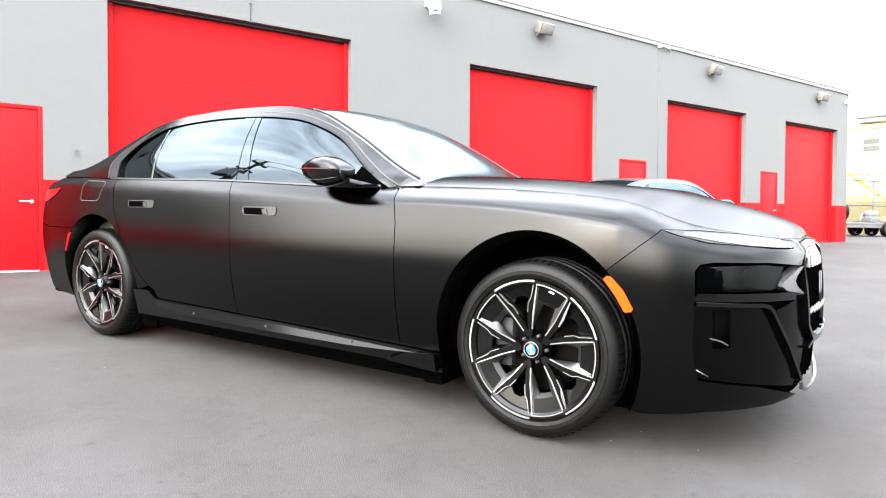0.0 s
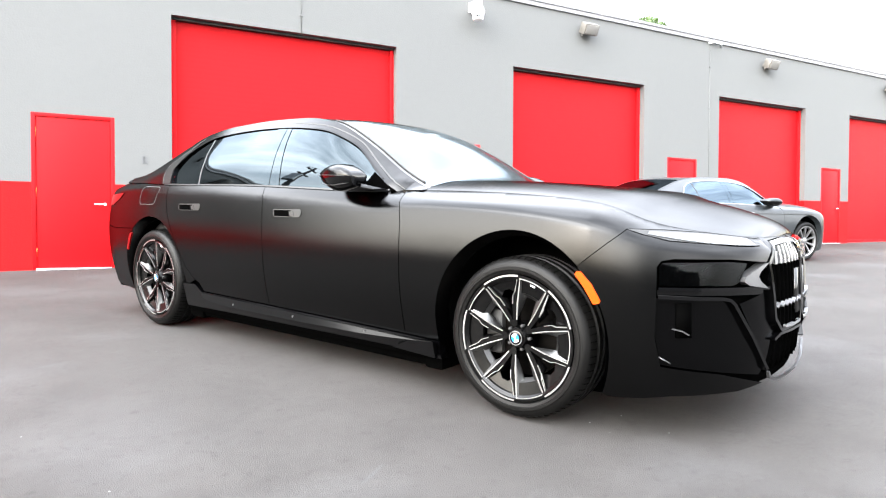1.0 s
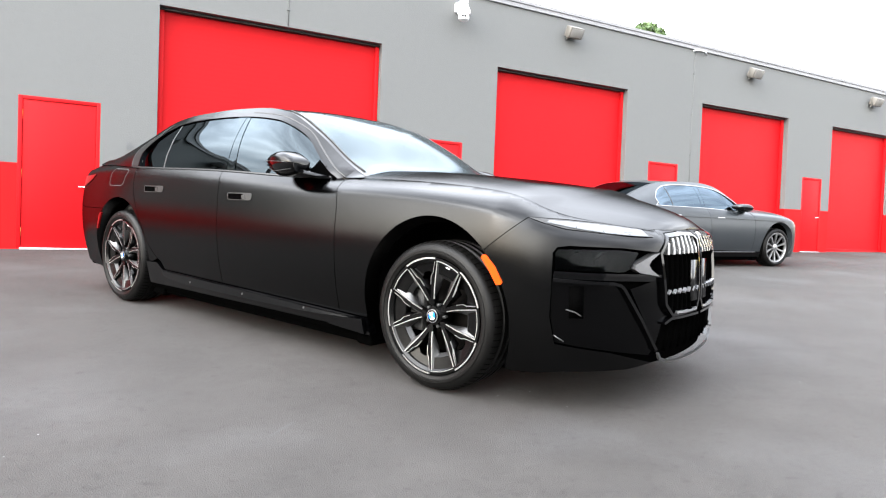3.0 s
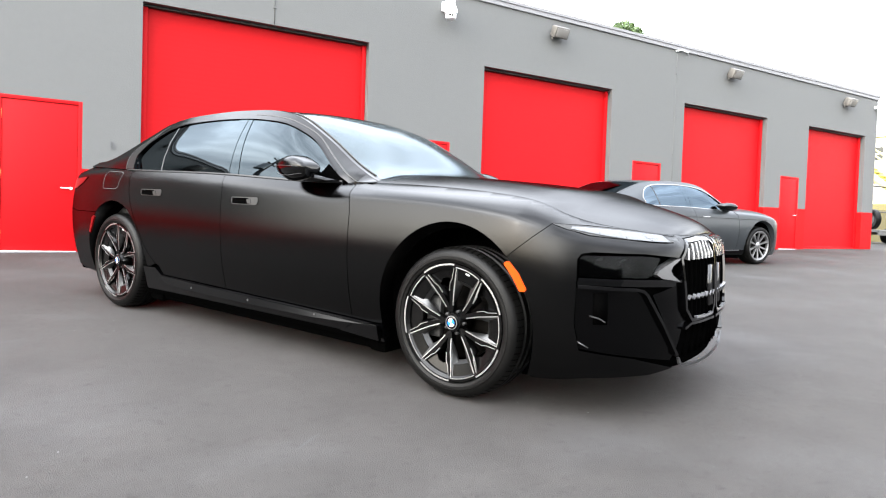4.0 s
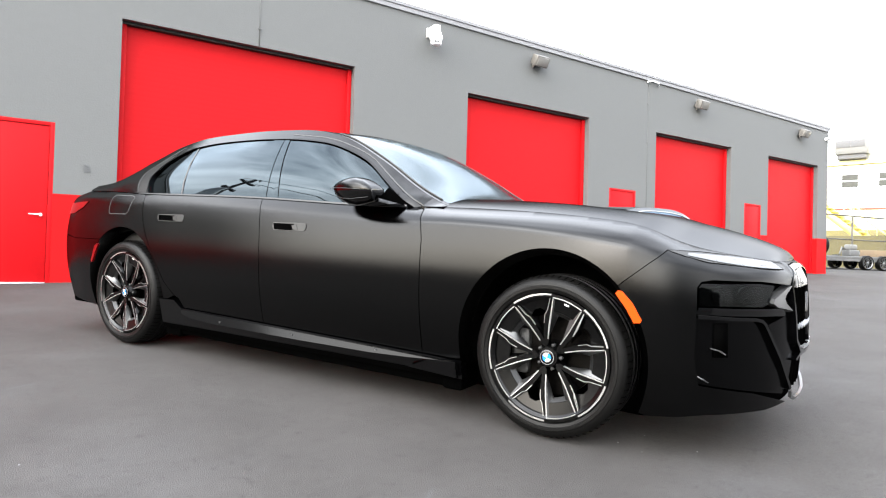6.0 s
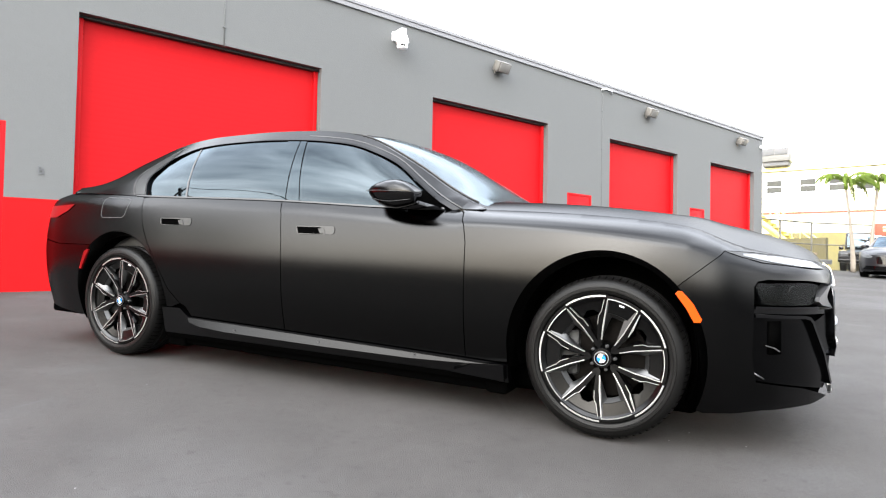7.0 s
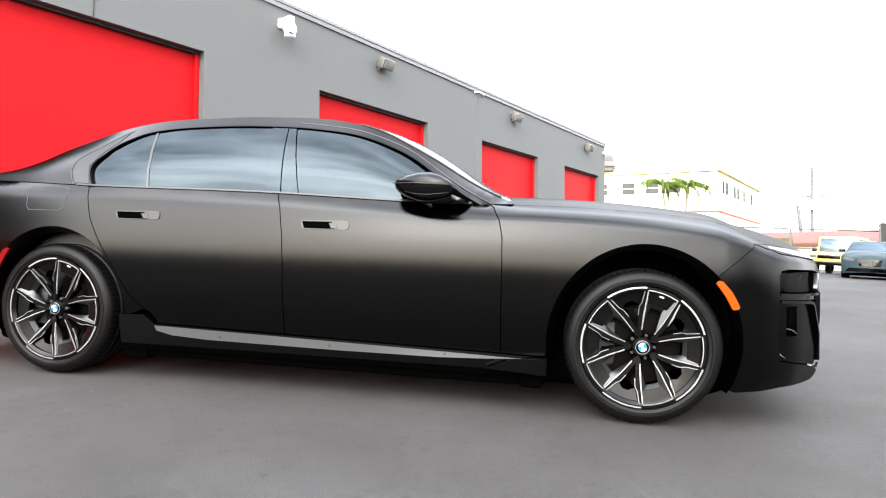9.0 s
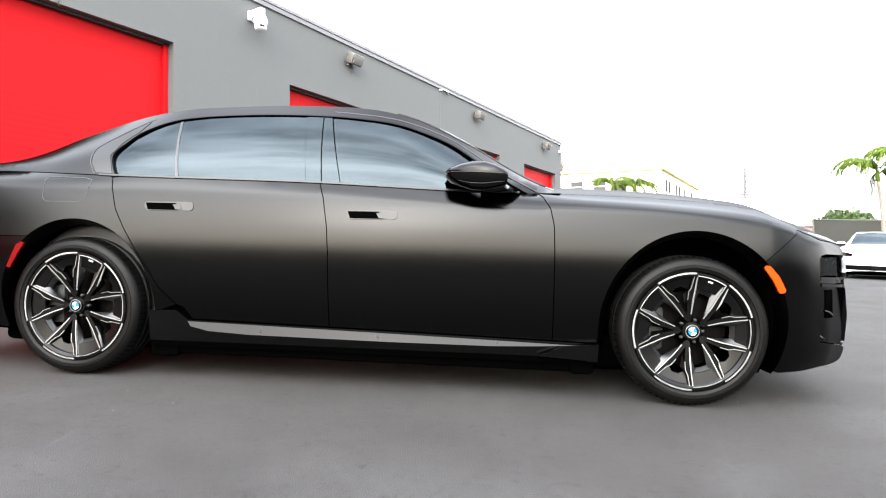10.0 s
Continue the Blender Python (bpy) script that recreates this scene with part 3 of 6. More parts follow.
SEDAN = Shape(
    plan=[(-4.38, 0), (-4.36, -0.45), (-4.26, -0.73), (-4.06, -0.875), (-3.72, -0.94), (-3.2, -0.965), (-2.6, -0.952), (-1.9, -0.948), (-1.0, -0.948), (-0.4, -0.957),
          (0.0, -0.966), (0.3, -0.96), (0.5, -0.922), (0.68, -0.81), (0.81, -0.65), (0.895, -0.47), (0.94, -0.25), (0.955, 0)],
    low=[(0.14, 0.11), (0.2, 0.078), (0.28, 0.056), (0.36, 0.037), (0.42, 0.0245), (0.48, 0.0145), (0.54, 0.007), (0.6, 0.0025), (0.66, 0.0004), (0.7, 0.0), (0.74, 0.0012), (0.78, 0.0042), (0.84, 0.0108), (0.9, 0.021), (0.96, 0.034), (1.05, 0.059), (1.15, 0.09)],
    height=[(-5.2, 1.03), (-4.7, 1.06), (-4.4, 1.08), (-4.0, 1.095), (-3.5, 1.09), (-3.05, 1.076), (-2.4, 1.069), (-1.9, 1.061), (-1.4, 1.043), (-1.0, 1.034), (-0.65, 1.038),
            (-0.33, 1.033), (-0.05, 1.021), (0.23, 0.999), (0.37, 0.98), (0.5, 0.949), (0.71, 0.898), (0.925, 0.868), (1.12, 0.85), (1.355, 0.845), (1.6, 0.845)],
    top=[(-5.2, 0.12), (-4.4, 0.14), (-4.0, 0.16), (-3.5, 0.12), (-3.1, 0.088), (-2.0, 0.086), (-1.3, 0.087), (-1.0, 0.105), (-0.8, 0.14), (-0.6, 0.18), (-0.3, 0.195), (0.2, 0.2), (0.5, 0.19), (0.71, 0.165), (0.925, 0.13), (1.12, 0.1), (1.6, 0.08)],
    roll=[(-5.2, 0.08), (-4.0, 0.09), (-3.1, 0.07), (-1.3, 0.07), (-0.95, 0.078), (-0.6, 0.085), (-0.2, 0.088), (0.3, 0.098), (0.6, 0.095), (0.9, 0.074), (1.1, 0.06), (1.6, 0.05)],
    rail=[(-0.55, 0.765, 1.022), (-0.64, 0.748, 1.044), (-0.74, 0.727, 1.08), (-0.92, 0.7, 1.17), (-1.08, 0.675, 1.266), (-1.24, 0.65, 1.35), (-1.4, 0.628, 1.427), (-1.56, 0.608, 1.478), (-1.72, 0.595, 1.506), (-1.95, 0.59, 1.518),
          (-2.2, 0.59, 1.52), (-2.55, 0.59, 1.507), (-2.72, 0.595, 1.495), (-2.89, 0.6, 1.47), (-3.06, 0.605, 1.43), (-3.23, 0.615, 1.37), (-3.41, 0.63, 1.303), (-3.58, 0.65, 1.228), (-3.76, 0.68, 1.168), (-3.95, 0.7, 1.14)][::-1],
    centre=[(-0.55, -0.37, 1.04), (-0.92, -0.76, 1.13), (-1.24, -1.12, 1.35), (-1.56, -1.51, 1.508), (-1.8, -1.78, 1.532), (-2.2, -2.2, 1.54), (-2.72, -2.74, 1.52), (-3.06, -3.1, 1.455), (-3.41, -3.48, 1.32), (-3.7, -3.8, 1.17), (-3.95, -4.0, 1.13)][::-1],
    nose=[(0.14, 0.09), (0.2, 0.035), (0.26, 0.014), (0.32, 0.004), (0.4, 0.0), (0.5, 0.001), (0.6, 0.005), (0.7, 0.014), (0.78, 0.026), (0.85, 0.046), (0.92, 0.084)],
)

# ---- ground ----
def ground_z(x, y):
    """The yard falls away from the building and levels out beyond it."""
    def limit(v, most, k):
        return min(v, most) - k * math.log1p(math.exp(-abs(v - most) / k))

    fx, fy = max(limit(x, 24, 3.0), -25), max(limit(y, 13, 1.5), -14)
    return -0.1443 + 0.01741 * fx + 0.05362 * fy


def make_ground():
    def steps(centre):
        out = [centre + i * 1.0 for i in range(-30, 46)]
        far = 2.0
        while far < 900:
            out = [out[0] - far] + out + [out[-1] + far]
            far *= 1.5
        return out

    xs, ys = steps(4.0), steps(2.0)
    verts = [(x, y, ground_z(x, y)) for y in ys for x in xs]
    w = len(xs)
    faces = [(j * w + i, j * w + i + 1, (j + 1) * w + i + 1, (j + 1) * w + i) for j in range(len(ys) - 1) for i in range(w - 1)]
    me = bpy.data.meshes.new("ground")
    me.from_pydata(verts, [], faces)
    me.materials.append(ASPHALT)
    for poly in me.polygons:
        poly.use_smooth = True
    return tagged(new("ground", me), "dark sealed asphalt yard with pale scuffs and dust", "ground", kind="structure")


make_ground()

# ---- the workshop building ----
WALL_Y, LEFT, RIGHT, BACK = 9.46, -16.0, 19.62, 24.0
SHUTTERS = [(-5.6, -2.05), (0.655, 4.117), (6.415, 9.585), (11.766, 14.723), (16.442, 19.066)]
TOPS = [3.98, 3.962, 3.913, 3.893, 3.877]


def parapet(x):
    return 5.08 + 0.011 * (19.62 - x)


DOORS = [(-1.055, -0.075, 2.43), (4.75, 5.73, 2.43), (10.243, 11.1, 2.47), (15.35, 16.12, 2.5)]
REVEAL = 0.18


def band_z(x):
    return 1.508 + 0.0112 * max(x, 0)


def wall_pier(x0, x1, z0):
    """A stretch of wall, grey above the red dado."""
    bm = bmesh.new()
    t = 0.3
    za, zb = parapet(x0) - 0.06, parapet(x1) - 0.06
    if z0 < band_z(x0) - 0.01:
        a, b = band_z(x0), band_z(x1)
        vs = [bm.verts.new(p) for p in ((x0, WALL_Y, z0), (x1, WALL_Y, z0), (x1, WALL_Y, b), (x0, WALL_Y, a), (x0, WALL_Y + t, z0), (x1, WALL_Y + t, z0), (x1, WALL_Y + t, b), (x0, WALL_Y + t, a))]
        for f in ((0, 1, 2, 3), (5, 4, 7, 6), (4, 0, 3, 7), (1, 5, 6, 2), (4, 5, 1, 0)):
            bm.faces.new([vs[i] for i in f]).material_index = 1
        ws = [vs[3], vs[2], vs[6], vs[7]]
        top = [bm.verts.new(p) for p in ((x0, WALL_Y, za), (x1, WALL_Y, zb), (x1, WALL_Y + t, zb), (x0, WALL_Y + t, za))]
        for i in range(4):
            bm.faces.new((ws[i], ws[(i + 1) % 4], top[(i + 1) % 4], top[i]))
        bm.faces.new(top)
    else:
        add_box(bm, x0, x1, WALL_Y, WALL_Y + t, z0, za)
        for v in bm.verts:
            if v.co.z > z0 + 0.01:
                v.co.z = parapet(v.co.x) - 0.06
    bmesh.ops.recalc_face_normals(bm, faces=bm.faces[:])
    return bm


def make_building():
    openings = sorted([(a, b, z) for (a, b), z in zip(SHUTTERS, TOPS)] + DOORS)
    wall = thing("wall_front", Matrix(), "painted stucco wall, grey over a red dado", "wall", kind="structure")
    at = LEFT
    for a, b, top in openings:
        part("wall_panel", wall_pier(at, a, -0.8), [WALLGREY, REDWALL], wall, smooth=False)
        part("wall_panel", wall_pier(a, b, top), [WALLGREY, REDWALL], wall, smooth=False)
        at = b
    part("wall_panel", wall_pier(at, RIGHT, -0.8), [WALLGREY, REDWALL], wall, smooth=False)
    for name, (x0, x1, y0, y1) in {"wall_east": (RIGHT - 0.3, RIGHT - 0.002, WALL_Y + 0.3, BACK), "wall_west": (LEFT, LEFT + 0.3, WALL_Y + 0.3, BACK), "wall_back": (LEFT + 0.3, RIGHT - 0.3, BACK - 0.3, BACK)}.items():
        tagged(part(name, box(x0, x1, y0, y1, -0.8, 4.95), WALLGREY, smooth=False), "grey painted stucco wall", "wall", kind="structure")
    tagged(part("roof", box(LEFT + 0.3, RIGHT - 0.3, WALL_Y + 0.3, BACK - 0.3, 4.4, 4.6), COPING, smooth=False), "flat grey roof behind the parapet", "roof", kind="structure")
    bm = bmesh.new()
    add_box(bm, LEFT - 0.03, RIGHT + 0.04, WALL_Y - 0.045, WALL_Y + 0.34, -0.06, 0.0, 0.006)
    add_box(bm, LEFT - 0.03, RIGHT + 0.035, WALL_Y - 0.03, WALL_Y - 0.002, -0.14, -0.061, 0.004)
    for v in bm.verts:
        v.co.z += parapet(v.co.x)
    tagged(part("trim", bm, COPING, smooth=False), "light grey metal coping along the parapet", "coping", kind="structure")
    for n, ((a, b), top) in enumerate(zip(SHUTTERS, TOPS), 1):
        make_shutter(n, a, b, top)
    for n, (a, b, top) in enumerate(DOORS, 1):
        make_door(n, a, b, top)


def make_shutter(n, a, b, top):
    base = ground_z((a + b) / 2, WALL_Y) - 0.06
    door = thing("shutter_door_%d" % n, pose((a + b) / 2, WALL_Y + REVEAL, base), "closed red painted steel shutter in a deep opening", "shutter door", kind="structure")
    w = (b - a) / 2
    high = top - base
    # faintly ribbed slats
    bm = bmesh.new()
    k = int(high / 0.075)
    prof = []
    for i in range(k):
        z = i * high / k
        prof += [(0.0, z + 0.004), (-0.0003, z + 0.02), (-0.0003, z + 0.055), (0.0, z + 0.071)]
    left = [bm.verts.new((-w + 0.06, y, z)) for y, z in prof]
    right = [bm.verts.new((w - 0.06, y, z)) for y, z in prof]
    for i in range(len(prof) - 1):
        bm.faces.new((left[i], right[i], right[i + 1], left[i + 1]))
    part("curtain", bm, REDPAINT, door, smooth=False)
    for s in (-1, 1):
        part("guide_rail", box(s * w - 0.07 if s > 0 else -w + 0.004, w - 0.004 if s > 0 else -w + 0.07, -0.06, 0.02, 0, high, 0.006), REDPAINT, door)
    part("bottom_bar", box(-w + 0.075, w - 0.075, -0.035, 0.012, 0.03, 0.13, 0.008), REDPAINT, door)
    # near-black strip put in as the shade under the lintel
    part("head_shade", box(-w + 0.002, w - 0.002, -0.08, 0.02, high - 0.035, high - 0.004, 0.004), DARKGAP, door, "dark strip for the shade under the lintel")
    part("lining", box(-w, w, 0.05, 0.08, 0, high), DARKGAP, door)


def make_door(n, a, b, top):
    base = ground_z((a + b) / 2, WALL_Y) - 0.02
    door = thing("door_%d" % n, pose((a + b) / 2, WALL_Y + 0.0, base), "closed red painted steel door with a lever handle", "door", kind="structure")
    w, high = (b - a) / 2, top - base
    bm = bmesh.new()
    add_box(bm, -w, -w + 0.05, 0.0, 0.16, 0, high, 0.004)
    add_box(bm, w - 0.05, w, 0.0, 0.16, 0, high, 0.004)
    add_box(bm, -w + 0.05, w - 0.05, 0.0, 0.16, high - 0.05, high, 0.004)
    part("frame", bm, REDPAINT, door)
    leaf = part("leaf", box(-w + 0.054, w - 0.054, 0.012, 0.08, 0.035, high - 0.055, 0.003), REDPAINT, door)
    part("weather_strip", box(-w + 0.05, w - 0.05, 0.02, 0.075, high - 0.056, high - 0.048), DARKGAP, door, "dark gap over the leaf")
    part("threshold", box(-w + 0.05, w - 0.05, -0.06, 0.12, -0.01, 0.034, 0.005), GALV, door, "pale aluminium threshold")
    bm = bmesh.new()
    add_box(bm, w - 0.155, w - 0.095, 0.022, 0.036, 0.86, 0.94, 0.008)
    add_rod(bm, (w - 0.125, 0.03, 0.9), (w - 0.125, -0.03, 0.9), 0.02)
    add_rod(bm, (w - 0.115, -0.028, 0.9), (w - 0.25, -0.034, 0.9), 0.013, 0.01)
    part("handle", bm, CHROME, leaf, "steel lever handle")
    for z in (0.25, 1.05, 1.85):
        bm = bmesh.new()
        add_rod(bm, (-w + 0.052, 0.026, z - 0.06), (-w + 0.052, 0.026, z + 0.06), 0.011, seg=10)
        part("hinge", bm, BRASS, leaf)
    part("backing", box(-w, w, 0.17, 0.2, 0, high), DARKGAP, door)


make_building()


# ---- fittings on the wall ----
def make_floodlight(x, z):
    lamp = thing("wall_floodlight", pose(x, WALL_Y, z), "small box floodlight with a pale lens on the grey wall", "floodlight", group="floodlights along the wall")
    part("bracket", box(-0.05, 0.05, -0.05, 0.0, -0.09, 0.09, 0.006), BEIGE, lamp)
    tilt = pose(0, -0.05, 0.02, 28)
    bm = box(-0.165, 0.165, -0.19, -0.01, -0.1, 0.11, 0.02, tilt)
    part("housing", bm, BEIGE, lamp, "weathered beige cast housing")
    part("lens", box(-0.135, 0.135, -0.2, -0.188, -0.075, 0.085, 0.004, tilt), LENSGREY, lamp, "frosted pale lens")
    part("knob", rod((-0.11, -0.06, -0.15), (-0.11, -0.06, -0.09), 0.025), BEIGE, lamp)


for x, z in ((-6.8, 4.9), (-3.2, 4.88), (8.04, 4.81), (13.28, 4.77), (18.02, 4.7)):
    make_floodlight(x, z)


def make_dome_camera(x, z):
    c = thing("security_camera", pose(x, WALL_Y, z), "white pan-tilt dome security camera on a wall bracket", "security camera")
    part("wall_box", box(-0.13, 0.0, -0.05, 0.0, 0.08, 0.24, 0.008), WHITEPLASTIC, c)
    bm = bmesh.new()
    rows = [[bm.verts.new((px, y, pz)) for px, pz in ((-0.05 - w, z0), (-0.05 + w, z0), (-0.05 + w, z1), (-0.05 - w, z1))] for y, w, z0, z1 in ((-0.05, 0.055, 0.1, 0.235), (-0.14, 0.05, 0.15, 0.245), (-0.27, 0.05, 0.19, 0.25))]
    for p, q in zip(rows, rows[1:]):
        for k in range(4):
            bm.faces.new((p[k], q[k], q[(k + 1) % 4], p[(k + 1) % 4]))
    bm.faces.new(rows[-1])
    bm.faces.new(rows[0][::-1])
    bmesh.ops.recalc_face_normals(bm, faces=bm.faces[:])
    part("arm", bm, WHITEPLASTIC, c, smooth=False)
    bm = turned([(0.0, 0.22), (0.04, 0.22), (0.052, 0.19), (0.078, 0.12), (0.108, 0.05), (0.116, 0.0), (0.114, -0.02), (0.1, -0.03), (0.0, -0.03)], 32)
    bmesh.ops.transform(bm, matrix=pose(-0.05, -0.22, 0.02, 90), verts=bm.verts[:])
    part("shroud", bm, WHITEPLASTIC, c)
    bm = turned([(0.0, -0.02), (0.092, -0.03), (0.097, -0.08), (0.09, -0.115), (0.07, -0.13), (0.0, -0.135)], 32)
    bmesh.ops.transform(bm, matrix=pose(-0.05, -0.22, 0.02, 90), verts=bm.verts[:])
    head = part("head", bm, WHITEPLASTIC, c)
    for dx in (-0.06, -0.018):
        part("lens", rod((-0.05 + dx, -0.28, -0.055), (-0.05 + dx, -0.318, -0.06), 0.018, seg=16), GLOSS, head, "black camera lens")


make_dome_camera(5.6, 4.66)
corner_cam = thing("bullet_camera", pose(19.45, WALL_Y, 4.7), "small white camera near the wall's corner", "security camera")
part("mount", box(-0.03, 0.03, -0.08, 0, -0.03, 0.05, 0.008), WHITEPLASTIC, corner_cam)
part("body", rod((0, -0.07, 0.02), (0.22, -0.16, 0.01), 0.045, 0.05, 16), WHITEPLASTIC, corner_cam)


def make_conduit(x, z0, z1, r):
    c = thing("conduit", pose(x, WALL_Y - 0.004, 0), "thin grey painted conduit fixed up the wall", "conduit", group="wall conduits")
    part("pipe", rod((0, 0, z0), (0, 0, z1), r, seg=10), WALLGREY, c)
    for z in np.arange(z0 + 0.3, z1, 0.9):
        part("clip", box(-0.025, 0.025, -0.014, 0.012, z - 0.012, z + 0.012, 0.003), WALLGREY, c)
    return c


make_conduit(11.46, 0.6, 4.95, 0.007)
make_conduit(2.52, 3.93, 5.0, 0.007)
hook = thing("cable_hook", pose(11.5, WALL_Y, 5.0), "white cable bracket under the coping", "bracket")
part("hook", tube([(-0.1, -0.01, 0.0), (0.0, -0.09, 0.02), (0.2, -0.09, 0.0), (0.3, -0.01, -0.02)], 0.018, 8), WHITEPLASTIC, hook)

sign = bpy.data.curves.new("unit_letter", "FONT")
sign.body, sign.size, sign.extrude = "B", 0.145, 0.004
letter_curve = new("letter_curve", sign)
dg = bpy.context.evaluated_depsgraph_get()
letter_mesh = bpy.data.meshes.new_from_object(letter_curve.evaluated_get(dg))
bpy.data.objects.remove(letter_curve)
letter_mesh.materials.append(LETTERGREY)
letter = tagged(new("unit_letter", letter_mesh), "small grey letter on the grey wall", "sign")
letter.matrix_world = pose(0.255, WALL_Y - 0.005, 1.818, 90)


# ---- saloon cars ----
def oval(cx, cz, rx, rz, a0, a1, n=28):
    """Points of an arch, angles from the front (0) over the top (90) to the rear (180)."""
    return [(cx + rx * math.cos(radians(a0 + (a1 - a0) * i / n)), cz + rz * math.sin(radians(a0 + (a1 - a0) * i / n))) for i in range(n + 1)]


def sill_z(u):
    return 0.325 - 0.0165 * (u + 2.58)


class Wheel:
    """A wheel with its axle along y, its outer face towards -y."""

    def __init__(self, parent, style, m):
        bm = turned([(0.268, 0.2), (0.272, 0.03), (0.285, 0.012), (0.292, 0.0), (0.288, -0.012), (0.276, -0.012), (0.262, 0.0), (0.255, 0.05), (0.255, 0.2)], 72, True)
        rim = part("wheel", bm, SPOKEBLACK if style == "twin" else ALLOY, parent, "black alloy wheel with machined edges" if style == "twin" else "silver multi-spoke alloy wheel")
        rim.matrix_local = m
        tyre = [(0.284, 0.235), (0.31, 0.25), (0.345, 0.248), (0.362, 0.23), (0.3685, 0.205)]
        for y in (0.172, 0.118, 0.064):
            tyre += [(0.3705, y + 0.012), (0.362, y + 0.007), (0.362, y - 0.007), (0.3705, y - 0.012)]
        tyre += [(0.3685, 0.032), (0.362, 0.008), (0.352, -0.008), (0.338, -0.016), (0.326, -0.019), (0.324, -0.0225), (0.312, -0.0225), (0.31, -0.018), (0.297, -0.013), (0.289, 0.0), (0.286, 0.02)]
        part("tyre", turned(tyre, 96), RUBBER, rim, "black low-profile tyre")
        # sipes over the shoulder
        bm = bmesh.new()
        for i in range(72):
            for y0, y1, r in ((0.004, 0.014, 0.3632), (0.014, 0.026, 0.3668), (0.026, 0.05, 0.3702)):
                add_box(bm, -0.002, 0.002, y0, y1, r - 0.01, r, 0, pose(0, 0, 0, 0, 5 * i, 0))
        tagged(part("tread", bm, DARK, rim, smooth=False), kind="stuff")
        part("brake_disc", turned([(0.0, 0.1), (0.19, 0.1), (0.19, 0.125), (0.0, 0.125)], 48), STEEL, rim, "grey steel brake disc")
        part("caliper", box(-0.215, -0.12, 0.072, 0.145, -0.11, 0.11, 0.02), DARKGAP, rim)
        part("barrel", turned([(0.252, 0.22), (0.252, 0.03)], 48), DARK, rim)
        if style == "twin":
            self.twin(rim)
        else:
            self.multi(rim)

    def plate(self, pts, y0, y1, depth):
        """A flat blade from (radius, clock angle) points; y runs from y0 at the hub to y1 at the rim."""
        bm = bmesh.new()
        rows = []
        for d in (0, depth):
            row = []
            for r, a in pts:
                y = y0 + (y1 - y0) * (r - 0.05) / 0.23 + d
                row.append(bm.verts.new((r * math.sin(radians(a)), y, r * math.cos(radians(a)))))
            rows.append(row)
        bm.faces.new(rows[0])
        bm.faces.new(rows[1][::-1])
        n = len(pts)
        for i in range(n):
            bm.faces.new((rows[0][i], rows[1][i], rows[1][(i + 1) % n], rows[0][(i + 1) % n]))
        bmesh.ops.recalc_face_normals(bm, faces=bm.faces[:])
        return bm

    def blade(self, pts, depth):
        """A solid from (radius, clock angle, y) corners, as thick as depth towards the inside."""
        bm = bmesh.new()
        rows = [[bm.verts.new((r * math.sin(radians(a)), y + d, r * math.cos(radians(a)))) for r, a, y in pts] for d in (0, depth)]
        bm.faces.new(rows[0])
        bm.faces.new(rows[1][::-1])
        n = len(pts)
        for i in range(n):
            bm.faces.new((rows[0][i], rows[1][i], rows[1][(i + 1) % n], rows[0][(i + 1) % n]))
        bmesh.ops.triangulate(bm, faces=bm.faces[:])
        bmesh.ops.recalc_face_normals(bm, faces=bm.faces[:])
        return bm

    def line(self, pts, width, y0, y1, depth):
        """A narrow bar along (radius, clock angle) points; y as in plate()."""
        p = np.array([(r * math.sin(radians(a)), r * math.cos(radians(a))) for r, a in pts])
        t = np.gradient(p, axis=0)
        t /= np.linalg.norm(t, axis=1)[:, None]
        side = np.c_[-t[:, 1], t[:, 0]] * width / 2
        ring = np.r_[p + side, (p - side)[::-1]]
        out = []
        for x, z in ring:
            r = math.hypot(x, z)
            out.append((r, math.degrees(math.atan2(x, z)), y0 + (y1 - y0) * (r - 0.05) / 0.23))
        return self.blade(out, depth)

    def twin(self, rim):
        """Five forked spokes: each pair opens from the hub to the rim, with dark windows between the pairs."""
        for k in range(5):
            a, c = 54.5 + 72 * k, 18.5 + 72 * k
            for s in (-1, 1):
                def at(*pts):
                    return [(p[0], a + s * p[1], *p[2:]) for p in pts]

                part("spoke", self.plate(at((0.045, -4), (0.06, 14), (0.08, 15), (0.16, 18), (0.274, 21.6), (0.284, 18.0), (0.212, 14.2), (0.192, 10.4), (0.15, 7.5), (0.1, 3), (0.06, -4)), 0.014, -0.003, 0.034), SPOKEBLACK, rim)
                part("machined_edge", self.line(at((0.082, 13.8), (0.15, 17.0), (0.274, 21.0)), 0.0046, 0.0125, -0.006, 0.006), SILVER, rim, "bright machined edge")
                part("machined_edge", self.line(at((0.285, 18.4), (0.214, 14.7), (0.194, 10.9), (0.155, 8.2)), 0.0024, 0.0125, -0.006, 0.006), SILVER, rim, "bright machined edge")
                part("machined_edge", self.line(at((0.262, 17.0), (0.216, 14.2)), 0.002, 0.018, -0.001, 0.006), SPOKEGREY, rim, "bright machined edge")
                # the spoke's flank falls away into the window
                part("spoke_facet", self.blade(at((0.095, 15.6, 0.013), (0.18, 18.9, 0.005), (0.271, 22.0, -0.001), (0.222, 29.0, 0.022), (0.15, 23.0, 0.028)), 0.012), SPOKEGREY, rim, "grey metal spoke flank")
                part("spoke_facet", self.blade(at((0.15, 7.4, 0.012), (0.19, 10.2, 0.008), (0.207, 13.6, 0.006), (0.185, 4.5, 0.03), (0.12, 1.5, 0.032)), 0.01), SPOKEBLACK, rim)
